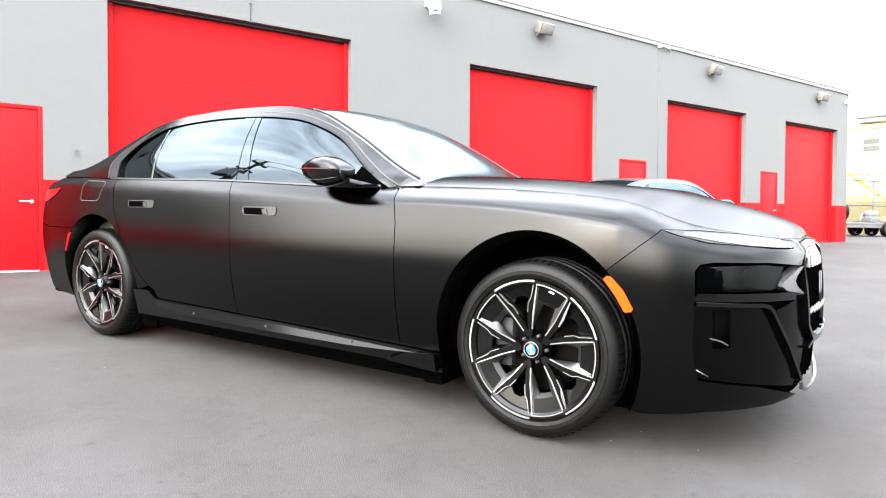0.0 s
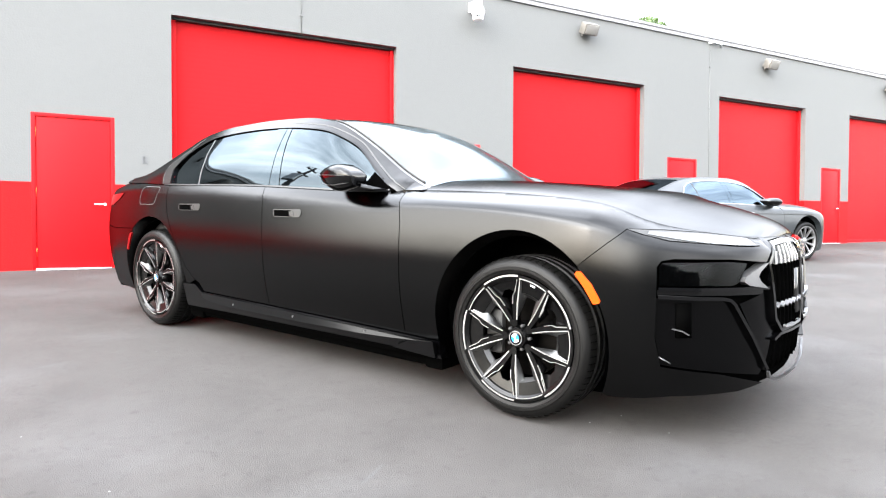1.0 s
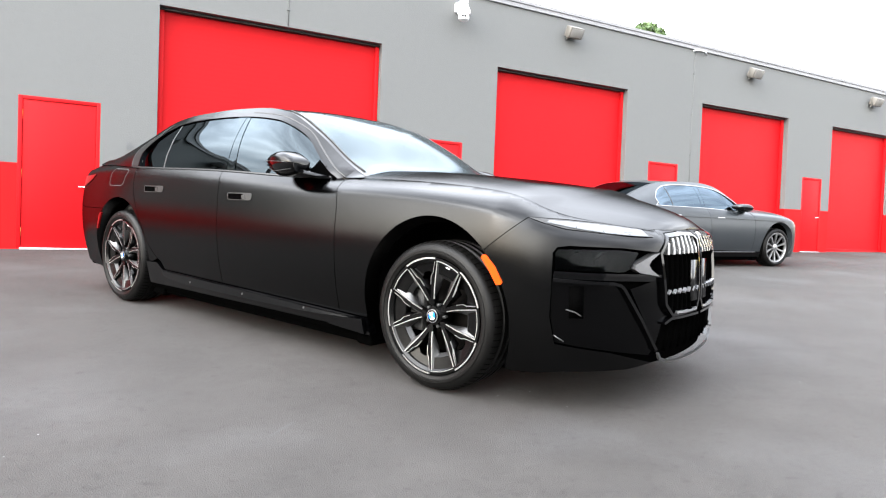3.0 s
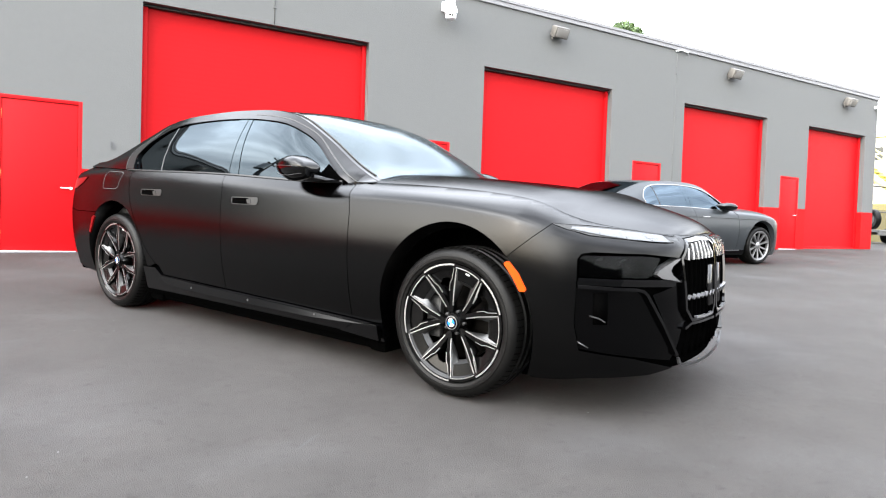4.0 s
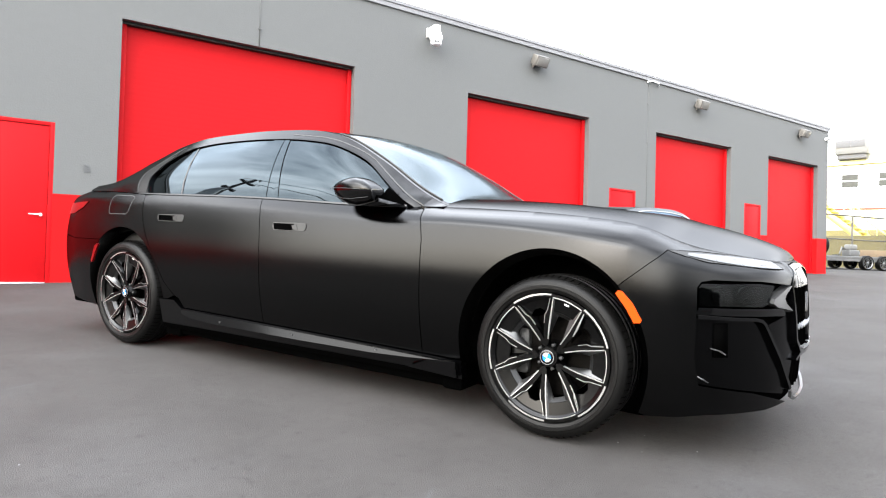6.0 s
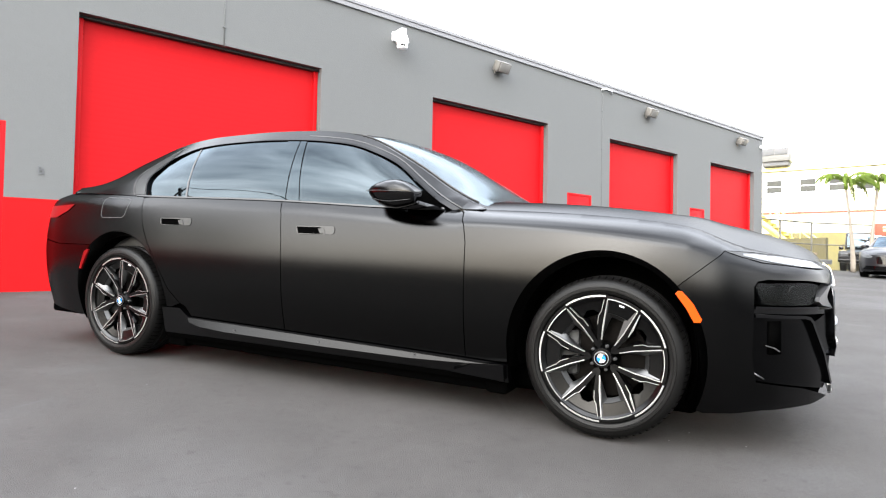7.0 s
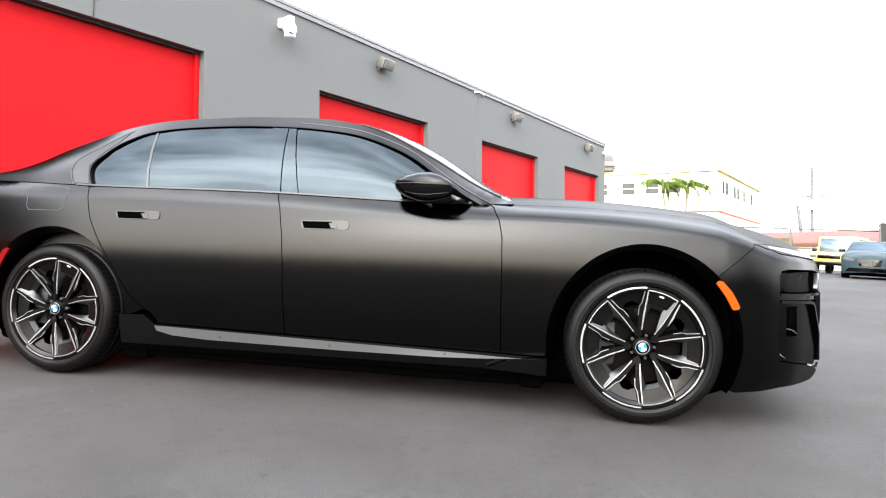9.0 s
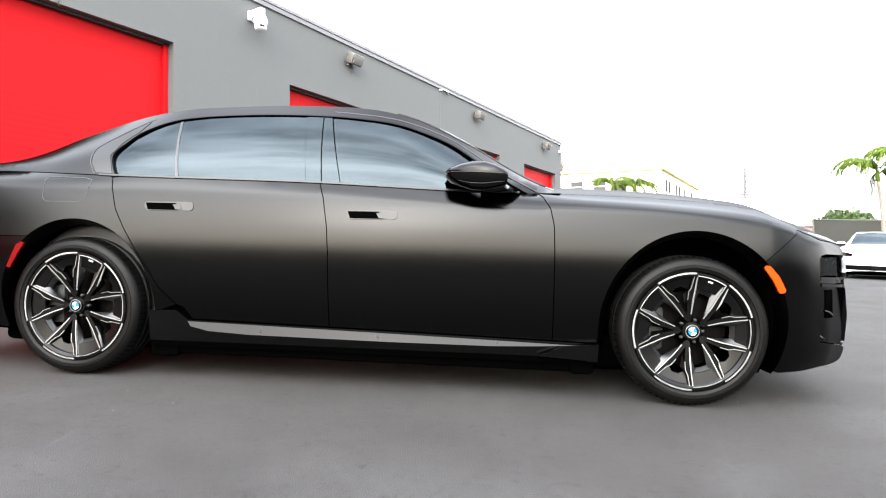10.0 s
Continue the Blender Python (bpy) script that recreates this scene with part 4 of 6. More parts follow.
            mouth = [(0.2, -12.5), (0.21, -15.5), (0.284, -19.2), (0.287, -9), (0.287, 0), (0.287, 9), (0.284, 19.2), (0.21, 15.5), (0.2, 12.5), (0.222, 4), (0.222, -4)]
            part("rim_panel", self.blade([(r, a + t, 0.006 + 0.25 * (0.284 - r)) for r, t in mouth], 0.012), SPOKEBLACK, rim)
            part("rim_shoulder", turned([(0.208, 0.012), (0.274, 0.0), (0.274, 0.016), (0.208, 0.026)], 10, True, c - 14.4, c + 14.4), SPOKEBLACK, rim)
            part("rim_shoulder_edge", turned([(0.188, 0.034), (0.206, 0.014), (0.206, 0.03), (0.188, 0.042)], 8, True, c - 12, c + 12), BOLTGREY, rim)
            part("rim_arc", turned([(0.2812, -0.0135), (0.289, -0.0135), (0.289, -0.006), (0.2812, -0.006)], 16, True, a - 19.3, a + 19.3), SILVER, rim, "bright machined edge")
            part("rim_arc", turned([(0.2708, -0.0115), (0.2748, -0.0115), (0.2748, -0.004), (0.2708, -0.004)], 12, True, c - 15.0, c + 15.0), SILVER, rim, "bright machined edge")
            w = radians(c)
            part("wheel_bolt", rod((0.056 * math.sin(w), 0.016, 0.056 * math.cos(w)), (0.056 * math.sin(w), 0.04, 0.056 * math.cos(w)), 0.008, seg=6), DARKGAP, rim)
        part("rim_mark", self.blade([(0.252, 15.5, -0.0005), (0.258, 15.5, -0.0015), (0.258, 20.5, -0.0015), (0.252, 20.5, -0.0005)], 0.004), BADGEWHITE, rim, "tiny pale mark on the rim")
        part("hub", turned([(0.0, 0.004), (0.044, 0.006), (0.05, 0.02), (0.066, 0.045), (0.07, 0.09), (0.0, 0.09)], 40), SPOKEBLACK, rim)
        part("hub_cap", turned([(0.0, -0.006), (0.026, -0.006), (0.0335, -0.003), (0.035, 0.006), (0.0, 0.006)], 40), GLOSS, rim, "round hub badge in black, white and blue")
        part("badge_ring", turned([(0.0305, -0.0062), (0.033, -0.0062), (0.033, -0.003), (0.0305, -0.003)], 32, True), SATINGREY, rim)
        for i in range(4):
            part("badge_field", turned([(0.0, -0.0085), (0.02, -0.0085), (0.02, -0.006), (0.0, -0.006)], 8, True, 90 * i + 20, 90 * i + 110), (BADGEBLUE, BADGEWHITE)[i % 2], rim)

    def multi(self, rim):
        for k in range(10):
            b = 36 * k
            part("spoke", self.plate([(0.05, b - 12), (0.15, b - 4.5), (0.277, b - 4.5), (0.277, b + 4.5), (0.15, b + 4.5), (0.05, b + 12)], 0.02, -0.002, 0.03), ALLOY, rim)
        part("hub", turned([(0.0, 0.0), (0.05, 0.004), (0.07, 0.02), (0.0, 0.03)], 32), ALLOY, rim)


FA, RA = (0.0, 0.37, 0.452, 0.49), (-3.2, 0.37, 0.44, 0.466)      # wheel arches: centre and half axes
DLO = [(-3.032, 1.082), (-3.084, 1.192), (-3.043, 1.265), (-2.988, 1.326), (-2.849, 1.4), (-2.69, 1.432), (-2.528, 1.447), (-2.25, 1.456), (-2.0, 1.453), (-1.85, 1.446), (-1.707, 1.432),
       (-1.546, 1.408), (-1.384, 1.36), (-1.226, 1.293), (-1.1, 1.212), (-0.977, 1.128), (-0.89, 1.072), (-0.81, 1.03)]


_k = np.arange(len(DLO) - 1)
_fine = np.linspace(0, len(DLO) - 2, 90)
DLO = [tuple(v) for v in np.c_[spline(np.c_[_k, [p[0] for p in DLO[:-1]]])(_fine), spline(np.c_[_k, [p[1] for p in DLO[:-1]]])(_fine)]] + [DLO[-1]]


def belt(x):
    return float(SEDAN.height(x)) + 0.004


def window_top(x):
    xs, zs = [p[0] for p in DLO[12:]], [p[1] for p in DLO[12:]]
    return float(np.interp(x, xs, zs))


def top_line(a, b, n=20, drop=0.001):
    return [(a + (b - a) * i / n, float(SEDAN.height(a + (b - a) * i / n)) - drop) for i in range(n + 1)]


def make_sedan(name, m, paint, label, front="kidney", wheels="twin", windows=None, lower=None, detail=True, group=""):
    car = thing(name, m, label, "car", group=group)
    S, wall, side, over, deck = SEDAN, SEDAN.wall, SEDAN.side, SEDAN.over, SEDAN.deck
    windows, lower = windows or GLASS, lower or GLOSS
    step = 0.03 if detail else 0.06

    def both(name, poly, surface, mat, label="", parents=None, **kw):
        made = []
        for i, flip in enumerate((False, True)):
            made.append(part(name, skin(poly, surface, flip=flip, **kw), mat, parents[i] if parents else car, label))
        return made

    # --- painted sides ---
    fender = [(-0.676, sill_z(-0.676)), (-0.68, 0.73), (-0.686, 0.867), (-0.705, 0.951), (-0.745, 1.02), (-0.77, float(S.height(-0.77)) - 0.001)] + top_line(-0.7, 1.2, 44, -0.003)
    hood_line = [(1.2, 0.838), (1.1, 0.846), (0.9, 0.866), (0.7, 0.877), (0.51, 0.881)]      # along the top of the lamps
    fender += hood_line + [(0.433, 0.823), (0.335, 0.742)] + oval(*FA[:2], *FA[2:], 46, 188, 30)[:-1] + [(-0.452, sill_z(-0.45))]
    both("fender", fender, wall, paint, step=step * 0.5, gap=0.0025)
    fdoor = [(-1.82, sill_z(-1.82)), (-1.826, 0.691), (-1.839, 0.836), (-1.868, 0.981), (-1.9, 1.06)] + top_line(-1.88, -0.78, 20) + [(-0.745, 1.02), (-0.705, 0.951), (-0.686, 0.867), (-0.68, 0.73), (-0.676, sill_z(-0.676))]
    fdoors = both("front_door", fdoor, wall, paint, step=step, gap=0.0025)
    rdoor = [(-2.6, sill_z(-2.6) + 0.06), (-2.64, 0.4), (-2.73, 0.485), (-2.775, 0.558), (-2.839, 0.659), (-2.923, 0.791), (-2.98, 0.894), (-3.009, 0.984), (-3.035, 1.066)] + top_line(-3.02, -1.91, 20)[1:] + [(-1.9, 1.06), (-1.868, 0.981), (-1.839, 0.836), (-1.826, 0.691), (-1.82, sill_z(-1.82)), (-2.56, sill_z(-2.56))]
    rdoors = both("rear_door", rdoor, wall, paint, step=step, gap=0.0025)
    quarter = [(-2.74, 0.37), (-2.64, 0.4), (-2.73, 0.485), (-2.775, 0.558), (-2.839, 0.659), (-2.923, 0.791), (-2.98, 0.894), (-3.009, 0.984), (-3.035, 1.066)][1:] + top_line(-3.06, -4.15, 20)
    quarter += [(-4.14, 0.76), (-3.85, 0.73)] + oval(RA[0], RA[1], RA[2], RA[3], 128, 0, 26) + [(-2.72, 0.37)]
    both("rear_quarter", quarter, wall, paint, step=step, gap=0.0025)
    sill = [(-0.447, 0.19), (-0.447, sill_z(-0.45) - 0.004), (-2.58, sill_z(-2.58) - 0.004), (-2.64, 0.372), (-2.79, 0.368), (-2.8, 0.19)]
    both("sill", sill, wall, lower, "gloss black side sill", step=0.04, thick=0.05, off=0.01, gap=0.001)
    if detail:
        both("sill_blade", [(-0.56, sill_z(-0.56) - 0.014), (-2.58, sill_z(-2.56) - 0.012), (-2.56, 0.288), (-2.46, 0.268), (-2.25, 0.258), (-1.5, 0.254), (-0.98, 0.257), (-0.75, 0.266)], lambda u, z, off: wall(u, z, off + np.clip((0.315 - z) / 0.065, 0, 1.2) * 0.038), SILLBLACK, step=0.03, thick=0.02, off=0.012)
        for u in (-0.95, -1.56, -2.18):
            for flip in (False, True):
                c, n = wall(u, 0.275, 0.02), wall(u, 0.275, 0.0385)
                if flip:
                    c, n = c * (1, -1, 1), n * (1, -1, 1)
                part("sill_plug", rod(c, n, 0.007, 0.007, 12), LIPGREY, car, "small round grey plug")
        both("sill_skirt", [(-0.5, 0.18), (-2.8, 0.17), (-2.8, 0.2), (-0.5, 0.21)], wall, DARK, step=0.05, thick=0.03, off=0.012)
        both("sill_fin", [(-0.46, 0.285), (-0.46, 0.2), (-0.75, 0.215), (-0.62, 0.272)], wall, lower, step=0.04, thick=0.02, off=0.04)

    # arch lips, turned in under the sides
    for (cx, cz, rx, rz), a0, a1 in ((FA, -24, 192), (RA, -12, 200)):
        for flip in (False, True):
            bm = bmesh.new()
            rings = []
            for i in range(49):
                a = radians(a0 + (a1 - a0) * i / 48)
                ring = []
                for k, off in ((1.0, -0.001), (0.996, -0.008), (0.975, -0.04), (0.955, -0.065), (0.94, -0.08), (0.93, -0.3)):
                    u, z = cx + rx * k * math.cos(a), cz + rz * k * math.sin(a)
                    p = wall(u, max(z, 0.15), off)
                    ring.append(bm.verts.new((p[0], -p[1] if flip else p[1], z)))
                rings.append(ring)
            for p, q in zip(rings, rings[1:]):
                for j in range(5):
                    bm.faces.new((p[j], q[j], q[j + 1], p[j + 1])).material_index = 1 if j > 3 else 0
            bmesh.ops.recalc_face_normals(bm, faces=bm.faces[:])
            part("wheel_arch", bm, [paint, DARK], car)

    # --- nose ---
    outline = [(0.51, 0.881), (0.433, 0.823), (0.335, 0.742)] + oval(*FA[:2], *FA[2:], 46, -22, 14) + [(0.45, 0.176), (0.6, 0.187), (0.71, 0.205), (1.0, 0.215), (1.14, 0.24)]
    if front == "kidney":
        outline += [(0.9, 0.3), (0.66, 0.334), (0.632, 0.45), (0.632, 0.62), (0.632, 0.735), (0.65, 0.758), (0.7, 0.766), (0.944, 0.763), (1.15, 0.746), (1.245, 0.832), (1.41, 0.84), (1.55, 0.836), (1.5975, 0.82), (1.5975, 0.845)]
        outline += top_line(1.59, 1.22, 10, -0.003) + hood_line[:-1]
        both("front_bumper", outline, wall, paint, step=step, gap=0.001, thick=0.03)
        make_nose(car, wall, paint, both)
    else:
        outline += [(1.5975, 0.262), (1.5975, 0.844)] + top_line(1.59, 1.22, 10) + hood_line[:-1]
        both("front_bumper", outline, wall, paint, step=0.05, gap=0.001, thick=0.03)
        both("intake", [(0.75, 0.28), (1.597, 0.27), (1.597, 0.42), (0.9, 0.42)], wall, GLOSS, "black lower intake", step=0.08, thick=0.02, off=0.006)
        if front == "grille":
            both("grille", [(1.25, 0.5), (1.597, 0.48), (1.597, 0.76), (1.2, 0.74)], wall, GLOSS, "dark grille", step=0.08, thick=0.02, off=0.006)
        both("headlamp", [(0.55, 0.78), (0.62, 0.83), (0.9, 0.81), (1.1, 0.75), (1.05, 0.68), (0.75, 0.7)], wall, LAMPWHITE if front == "grille" else GLOSS, "headlamp", step=0.06, thick=0.02, off=0.006)

    # --- top panels ---
    def sheet(name, rows, mat, label="", thick=0.015, parent=None):
        n = rows.shape[1]
        bm = bmesh.new()
        f = [[bm.verts.new(p) for p in r] for r in rows]
        b = [[bm.verts.new(p - np.array((0, 0, thick))) for p in r] for r in rows]
        for i in range(len(rows) - 1):
            for j in range(n - 1):
                bm.faces.new((f[i][j], f[i][j + 1], f[i + 1][j + 1], f[i + 1][j]))
                bm.faces.new((b[i][j + 1], b[i][j], b[i + 1][j], b[i + 1][j + 1]))
        ring = [(0, j) for j in range(n)] + [(i, n - 1) for i in range(1, len(rows))] + [(len(rows) - 1, j) for j in range(n - 2, -1, -1)] + [(i, 0) for i in range(len(rows) - 2, 0, -1)]
        for (a, c), (d, e) in zip(ring, ring[1:] + ring[:1]):
            bm.faces.new((f[a][c], b[a][c], b[d][e], f[d][e]))
        bmesh.ops.recalc_face_normals(bm, faces=bm.faces[:])
        return part(name, bm, mat, parent or car, label)

    def grid(fun, a, b, t0, t1, na, nt):
        g, t = np.meshgrid(np.linspace(a, b, na), np.linspace(t0, t1, nt), indexing="ij")
        return fun(g, t)

    sheet("bonnet", grid(deck, -0.8, 1.592, 0.001, 1.999, 90, 81), paint)
    sheet("boot_lid", grid(deck, -3.78, -4.6, 0.003, 1.997, 24, 41), paint)
    for t0, t1 in ((0.0, 0.045), (1.955, 2.0)):
        sheet("roof_rail", grid(over, -0.645, -3.95, t0, t1, 70, 5), paint)
    sheet("windscreen", grid(over, -0.7, -1.5, 0.047, 1.953, 24, 31), WSHIELD if detail else windows, "raked windscreen", 0.006)
    for t0 in (0.046, 1.954):
        part("windscreen_trim", tube([tuple(over(x, t0, 0.003)) for x in np.linspace(-0.74, -1.55, 24)], 0.005, 6), DARKGAP, car)
    sheet("header", grid(over, -1.502, -1.62, 0.047, 1.953, 6, 31), paint)
    sheet("roof_glass", grid(over, -1.622, -2.75, 0.047, 1.953, 24, 31), GLOSS, "black glass roof")
    sheet("roof_rear", grid(over, -2.752, -2.95, 0.047, 1.953, 8, 31), paint)
    sheet("rear_window", grid(over, -2.952, -3.72, 0.047, 1.953, 18, 31), windows, "tinted rear window", 0.006)

    # --- pillars and side glass ---
    railz = [(x, float(S.rail_z(x)) - 0.001) for x in np.linspace(-0.645, -3.93, 60)]
    pillar = railz + [(-3.93, float(S.height(-3.93)) + 0.002)] + [(x, float(S.height(x)) + 0.002) for x in np.linspace(-3.8, -3.05, 10)] + DLO + [(x, float(S.height(x)) + 0.002) for x in (-0.78, -0.73, -0.69, -0.655)]
    both("pillar", pillar, side, paint, step=step, thick=0.02)

    def glazed(x, z, off=0.0):
        """The side glass, set deeper at the sill than at the roof."""
        t = np.clip((np.asarray(z, float) - 1.06) / 0.38, 0, 1)
        return side(x, z, off - 0.02 * (1 - t))

    def pane(x0t, x0b, x1t, x1b):
        """The stretch of side glass between two slanting lines."""
        lo = [(x, belt(x)) for x in np.linspace(x1b, x0b, 12)]
        hi = [(x, window_top(x) - 0.002) for x in np.linspace(x0t, x1t, 14)]
        return lo + hi

    front_pane, rear_pane = pane(-1.9, -1.795, -0.93, -0.99), pane(-2.765, -2.69, -2.05, -1.985)
    quarter_pane = [(-2.7, belt(-2.7)), (-3.03, belt(-3.03))] + [p for p in DLO[2:] if p[0] < -2.78] + [(-2.775, 1.413)]
    both("window_glass", front_pane, glazed, windows, "tinted side window", fdoors, step=0.035, thick=0.005, off=-0.006, gap=0.0012)
    both("window_glass", rear_pane, glazed, windows, "tinted side window", rdoors, step=0.035, thick=0.005, off=-0.006, gap=0.0012)
    both("quarter_glass", quarter_pane, glazed, windows, "tinted quarter window", rdoors, step=0.035, thick=0.005, off=-0.006, gap=0.0012)
    both("pillar_cover", [(-1.985, belt(-1.985)), (-2.05, 1.45), (-1.955, 1.452), (-1.902, belt(-1.9))], glazed, windows, "gloss black pillar cover", rdoors, step=0.06, thick=0.01, off=-0.003, gap=0.0008)
    both("pillar_cover", [(-1.897, belt(-1.9)), (-1.95, 1.452), (-1.905, 1.45), (-1.797, belt(-1.8))], glazed, windows, "gloss black pillar cover", fdoors, step=0.06, thick=0.01, off=-0.003, gap=0.0008)
    both("sail_cover", [(-1.05, belt(-1.05)), (-1.01, 1.142), (-0.935, 1.098), (-0.89, 1.066), (-0.82, 1.034)], side, DARK, "", fdoors, step=0.05, thick=0.01, off=-0.003)
    for i, flip in enumerate((False, True)):
        line = [(x, window_top(x) + 0.004) for x in np.linspace(-3.0, -0.93, 60)]
        part("window_trim", strip(line, side, 0.008, 0.012, 0.003, flip), SILLBLACK if detail else SILVER, car, "gloss black window trim" if detail else "chrome window trim")
        line = [(x, belt(x) - 0.002) for x in np.linspace(-3.12, -0.86, 40)]
        part("belt_trim", strip(line, side, 0.009 if detail else 0.006, 0.012, 0.005, flip), TRIMSATIN if detail else SILVER, car, "pale satin line under the windows" if detail else "chrome line under the windows")
        part("divider", strip([(-2.693, belt(-2.69)), (-2.72, 1.18), (-2.745, 1.3), (-2.77, 1.41)], glazed, 0.014, 0.008, -0.002, flip), DIVIDER, rdoors[i])
        if not detail:
            tail = [(-3.0, window_top(-3.0) + 0.004)] + [(u, z + 0.003) for u, z in DLO[2:] if -3.2 < u < -3.0][::-1] + [(-3.12, belt(-3.12))]
            tail = [tail[0]] + sorted(tail[1:-1], key=lambda p: -p[1]) + [tail[-1]]
            part("window_trim", strip(tail, side, 0.007, 0.012, 0.004, flip), SILVER, car, "chrome window trim")
            part("shoulder_crease", strip([(x, 0.9 - 0.012 * (x + 1.4)) for x in np.linspace(-3.0, 0.12, 30)], wall, 0.012, 0.014, 0.01, flip), paint, car)
            # dark strip painted in as the crease's shade; no panel gap here
            part("shoulder_shade", strip([(x, 0.888 - 0.012 * (x + 1.4)) for x in np.linspace(-3.0, 0.12, 30)], wall, 0.008, 0.004, 0.002, flip), DARKGAP, car)
            part("sill_trim", strip([(x, 0.285) for x in np.linspace(-2.6, -0.6, 16)], wall, 0.012, 0.01, 0.02, flip), SATINGREY, car, "bright sill line")
        if detail:
            line = [(-0.765, 1.042), (-0.83, 1.075), (-0.9, 1.112)] + [(x, window_top(x) + 0.032) for x in np.linspace(-1.0, -1.9, 20)]
            part("door_frame_seam", strip(line, side, 0.006, 0.005, 0.0012, flip), DARKGAP, car)
            ring = [(-2.96, 1.408), (-3.09, 1.32), (-3.15, 1.277), (-3.193, 1.238), (-3.203, 1.2), (-3.19, 1.15), (-3.143, 1.09), (-3.05, 1.088), (-3.07, 1.13), (-3.099, 1.192), (-3.056, 1.273), (-2.998, 1.336)]
            part("quarter_trim", skin(ring, side, 0.03, 0.005, 0.0, 0.002, flip), TRIMSATIN, car, "pale satin surround of the quarter window")
            line = [(-2.94, 1.426), (-3.0, 1.396), (-3.1, 1.325), (-3.16, 1.282), (-3.205, 1.24), (-3.213, 1.2), (-3.2, 1.15), (-3.15, 1.084)]
            part("pillar_line", strip([tuple(v) for v in np.c_[spline(np.c_[np.arange(8), [p[0] for p in line]])(np.linspace(0, 7, 40)), spline(np.c_[np.arange(8), [p[1] for p in line]])(np.linspace(0, 7, 40))]], side, 0.006, 0.006, 0.0015, flip), DARKGAP, car)

    # --- door handles, fuel flap, lamps ---
    for dx, doors in ((-1.744, fdoors), (-2.827, rdoors)):
        tall = 0.92 if dx > -2 else 0.938
        plate = [(dx + 0.004, tall - 0.006), (dx + 0.012, tall), (dx + 0.245, tall + 0.004), (dx + 0.26, tall + 0.001), (dx + 0.268, tall - 0.008), (dx + 0.27, tall - 0.025), (dx + 0.265, tall - 0.037), (dx + 0.25, tall - 0.043), (dx + 0.035, tall - 0.046), (dx + 0.018, tall - 0.042), (dx + 0.008, tall - 0.028)]
        plates = both("door_handle", plate, wall, HANDLE if detail else paint, "flush pull handle on a satin plate lightened for the sky it reflects" if detail else "flush door handle", doors, step=0.03, thick=0.01, off=0.004)
        if detail:
            both("grip_recess", [(dx + 0.012, tall - 0.005), (dx + 0.175, tall - 0.004), (dx + 0.195, tall - 0.041), (dx + 0.026, tall - 0.041)], wall, DARK, "", doors, step=0.03, thick=0.004, off=0.0055)
            both("grip", [(dx + 0.16, tall - 0.012), (dx + 0.196, tall - 0.008), (dx + 0.212, tall - 0.038), (dx + 0.176, tall - 0.038)], wall, HANDLE, "", doors, step=0.03, thick=0.004, off=0.007)
        else:
            both("handle_bar", [(dx + 0.06, tall - 0.006), (dx + 0.23, tall - 0.004), (dx + 0.23, tall - 0.02), (dx + 0.06, tall - 0.022)], wall, SATINGREY, "bright handle bar", doors, step=0.04, thick=0.02, off=0.025)
    if detail:
        flap = [(-3.42, 1.05), (-3.4, 1.064), (-3.19, 1.06), (-3.15, 1.05), (-3.148, 1.03), (-3.165, 0.945), (-3.19, 0.928), (-3.385, 0.927), (-3.405, 0.945)]
        ring = flap + flap[:1]
        part("fuel_flap", strip(resample(ring[:-1], 0.02) + [ring[0]], wall, 0.004, 0.004, 0.0008), DARKGAP, car)
    marker = [(0.306, 0.692), (0.316, 0.704), (0.333, 0.703), (0.378, 0.655), (0.416, 0.589), (0.41, 0.577), (0.386, 0.574), (0.35, 0.635)]
    if detail:
        both("side_marker", marker, wall, AMBER, "amber side marker", step=0.02, thick=0.012, off=0.006)
    if detail:
        both("rear_marker", [(-3.59, 0.57), (-3.57, 0.565), (-3.51, 0.66), (-3.48, 0.7), (-3.5, 0.705), (-3.53, 0.69), (-3.56, 0.63)], wall, REDLENS, "red rear marker", step=0.02, thick=0.012, off=0.006)
    both("tail_lamp", [(-3.74, 1.012), (-3.8, 0.965), (-3.94, 0.915), (-4.4, 0.9), (-4.9, 0.9), (-4.9, 0.96), (-4.4, 0.98), (-3.95, 1.0)], wall, REDLENS, "slim red tail lamp", step=0.04, thick=0.02, off=0.005)

    # --- tail ---
    rb = [(-3.85, 0.73), (-4.14, 0.755), (-5.15, 0.755), (-5.15, 0.3), (-4.1, 0.27), (-3.64, 0.235)] + oval(RA[0], RA[1], RA[2], RA[3], 196, 128, 14)
    both("rear_bumper", rb, wall, paint, step=0.04, gap=0.002)
    both("boot_face", [(-4.155, 0.762), (-4.155, float(S.height(-4.155)) - 0.001)] + top_line(-4.2, -5.15, 14) + [(-5.15, 0.762)], wall, paint, step=0.04, gap=0.001)

    # --- mirrors ---
    for i, flip in enumerate((False, True)):
        sgn = 1 if flip else -1
        # sections across the housing, from its rear edge to its blunt front
        bm = bmesh.new()
        stations = [(-1.236, 1.114, 1.122, 1.1, 0.06), (-1.228, 1.116, 1.132, 1.088, 0.08), (-1.205, 1.118, 1.146, 1.068, 0.096), (-1.16, 1.1185, 1.162, 1.046, 0.106), (-1.1, 1.117, 1.174, 1.028, 0.108),
                    (-1.04, 1.115, 1.174, 1.026, 0.102), (-0.99, 1.113, 1.16, 1.036, 0.09), (-0.955, 1.111, 1.14, 1.044, 0.084), (-0.938, 1.109, 1.126, 1.05, 0.076), (-0.933, 1.107, 1.116, 1.056, 0.068)]
        rings = []
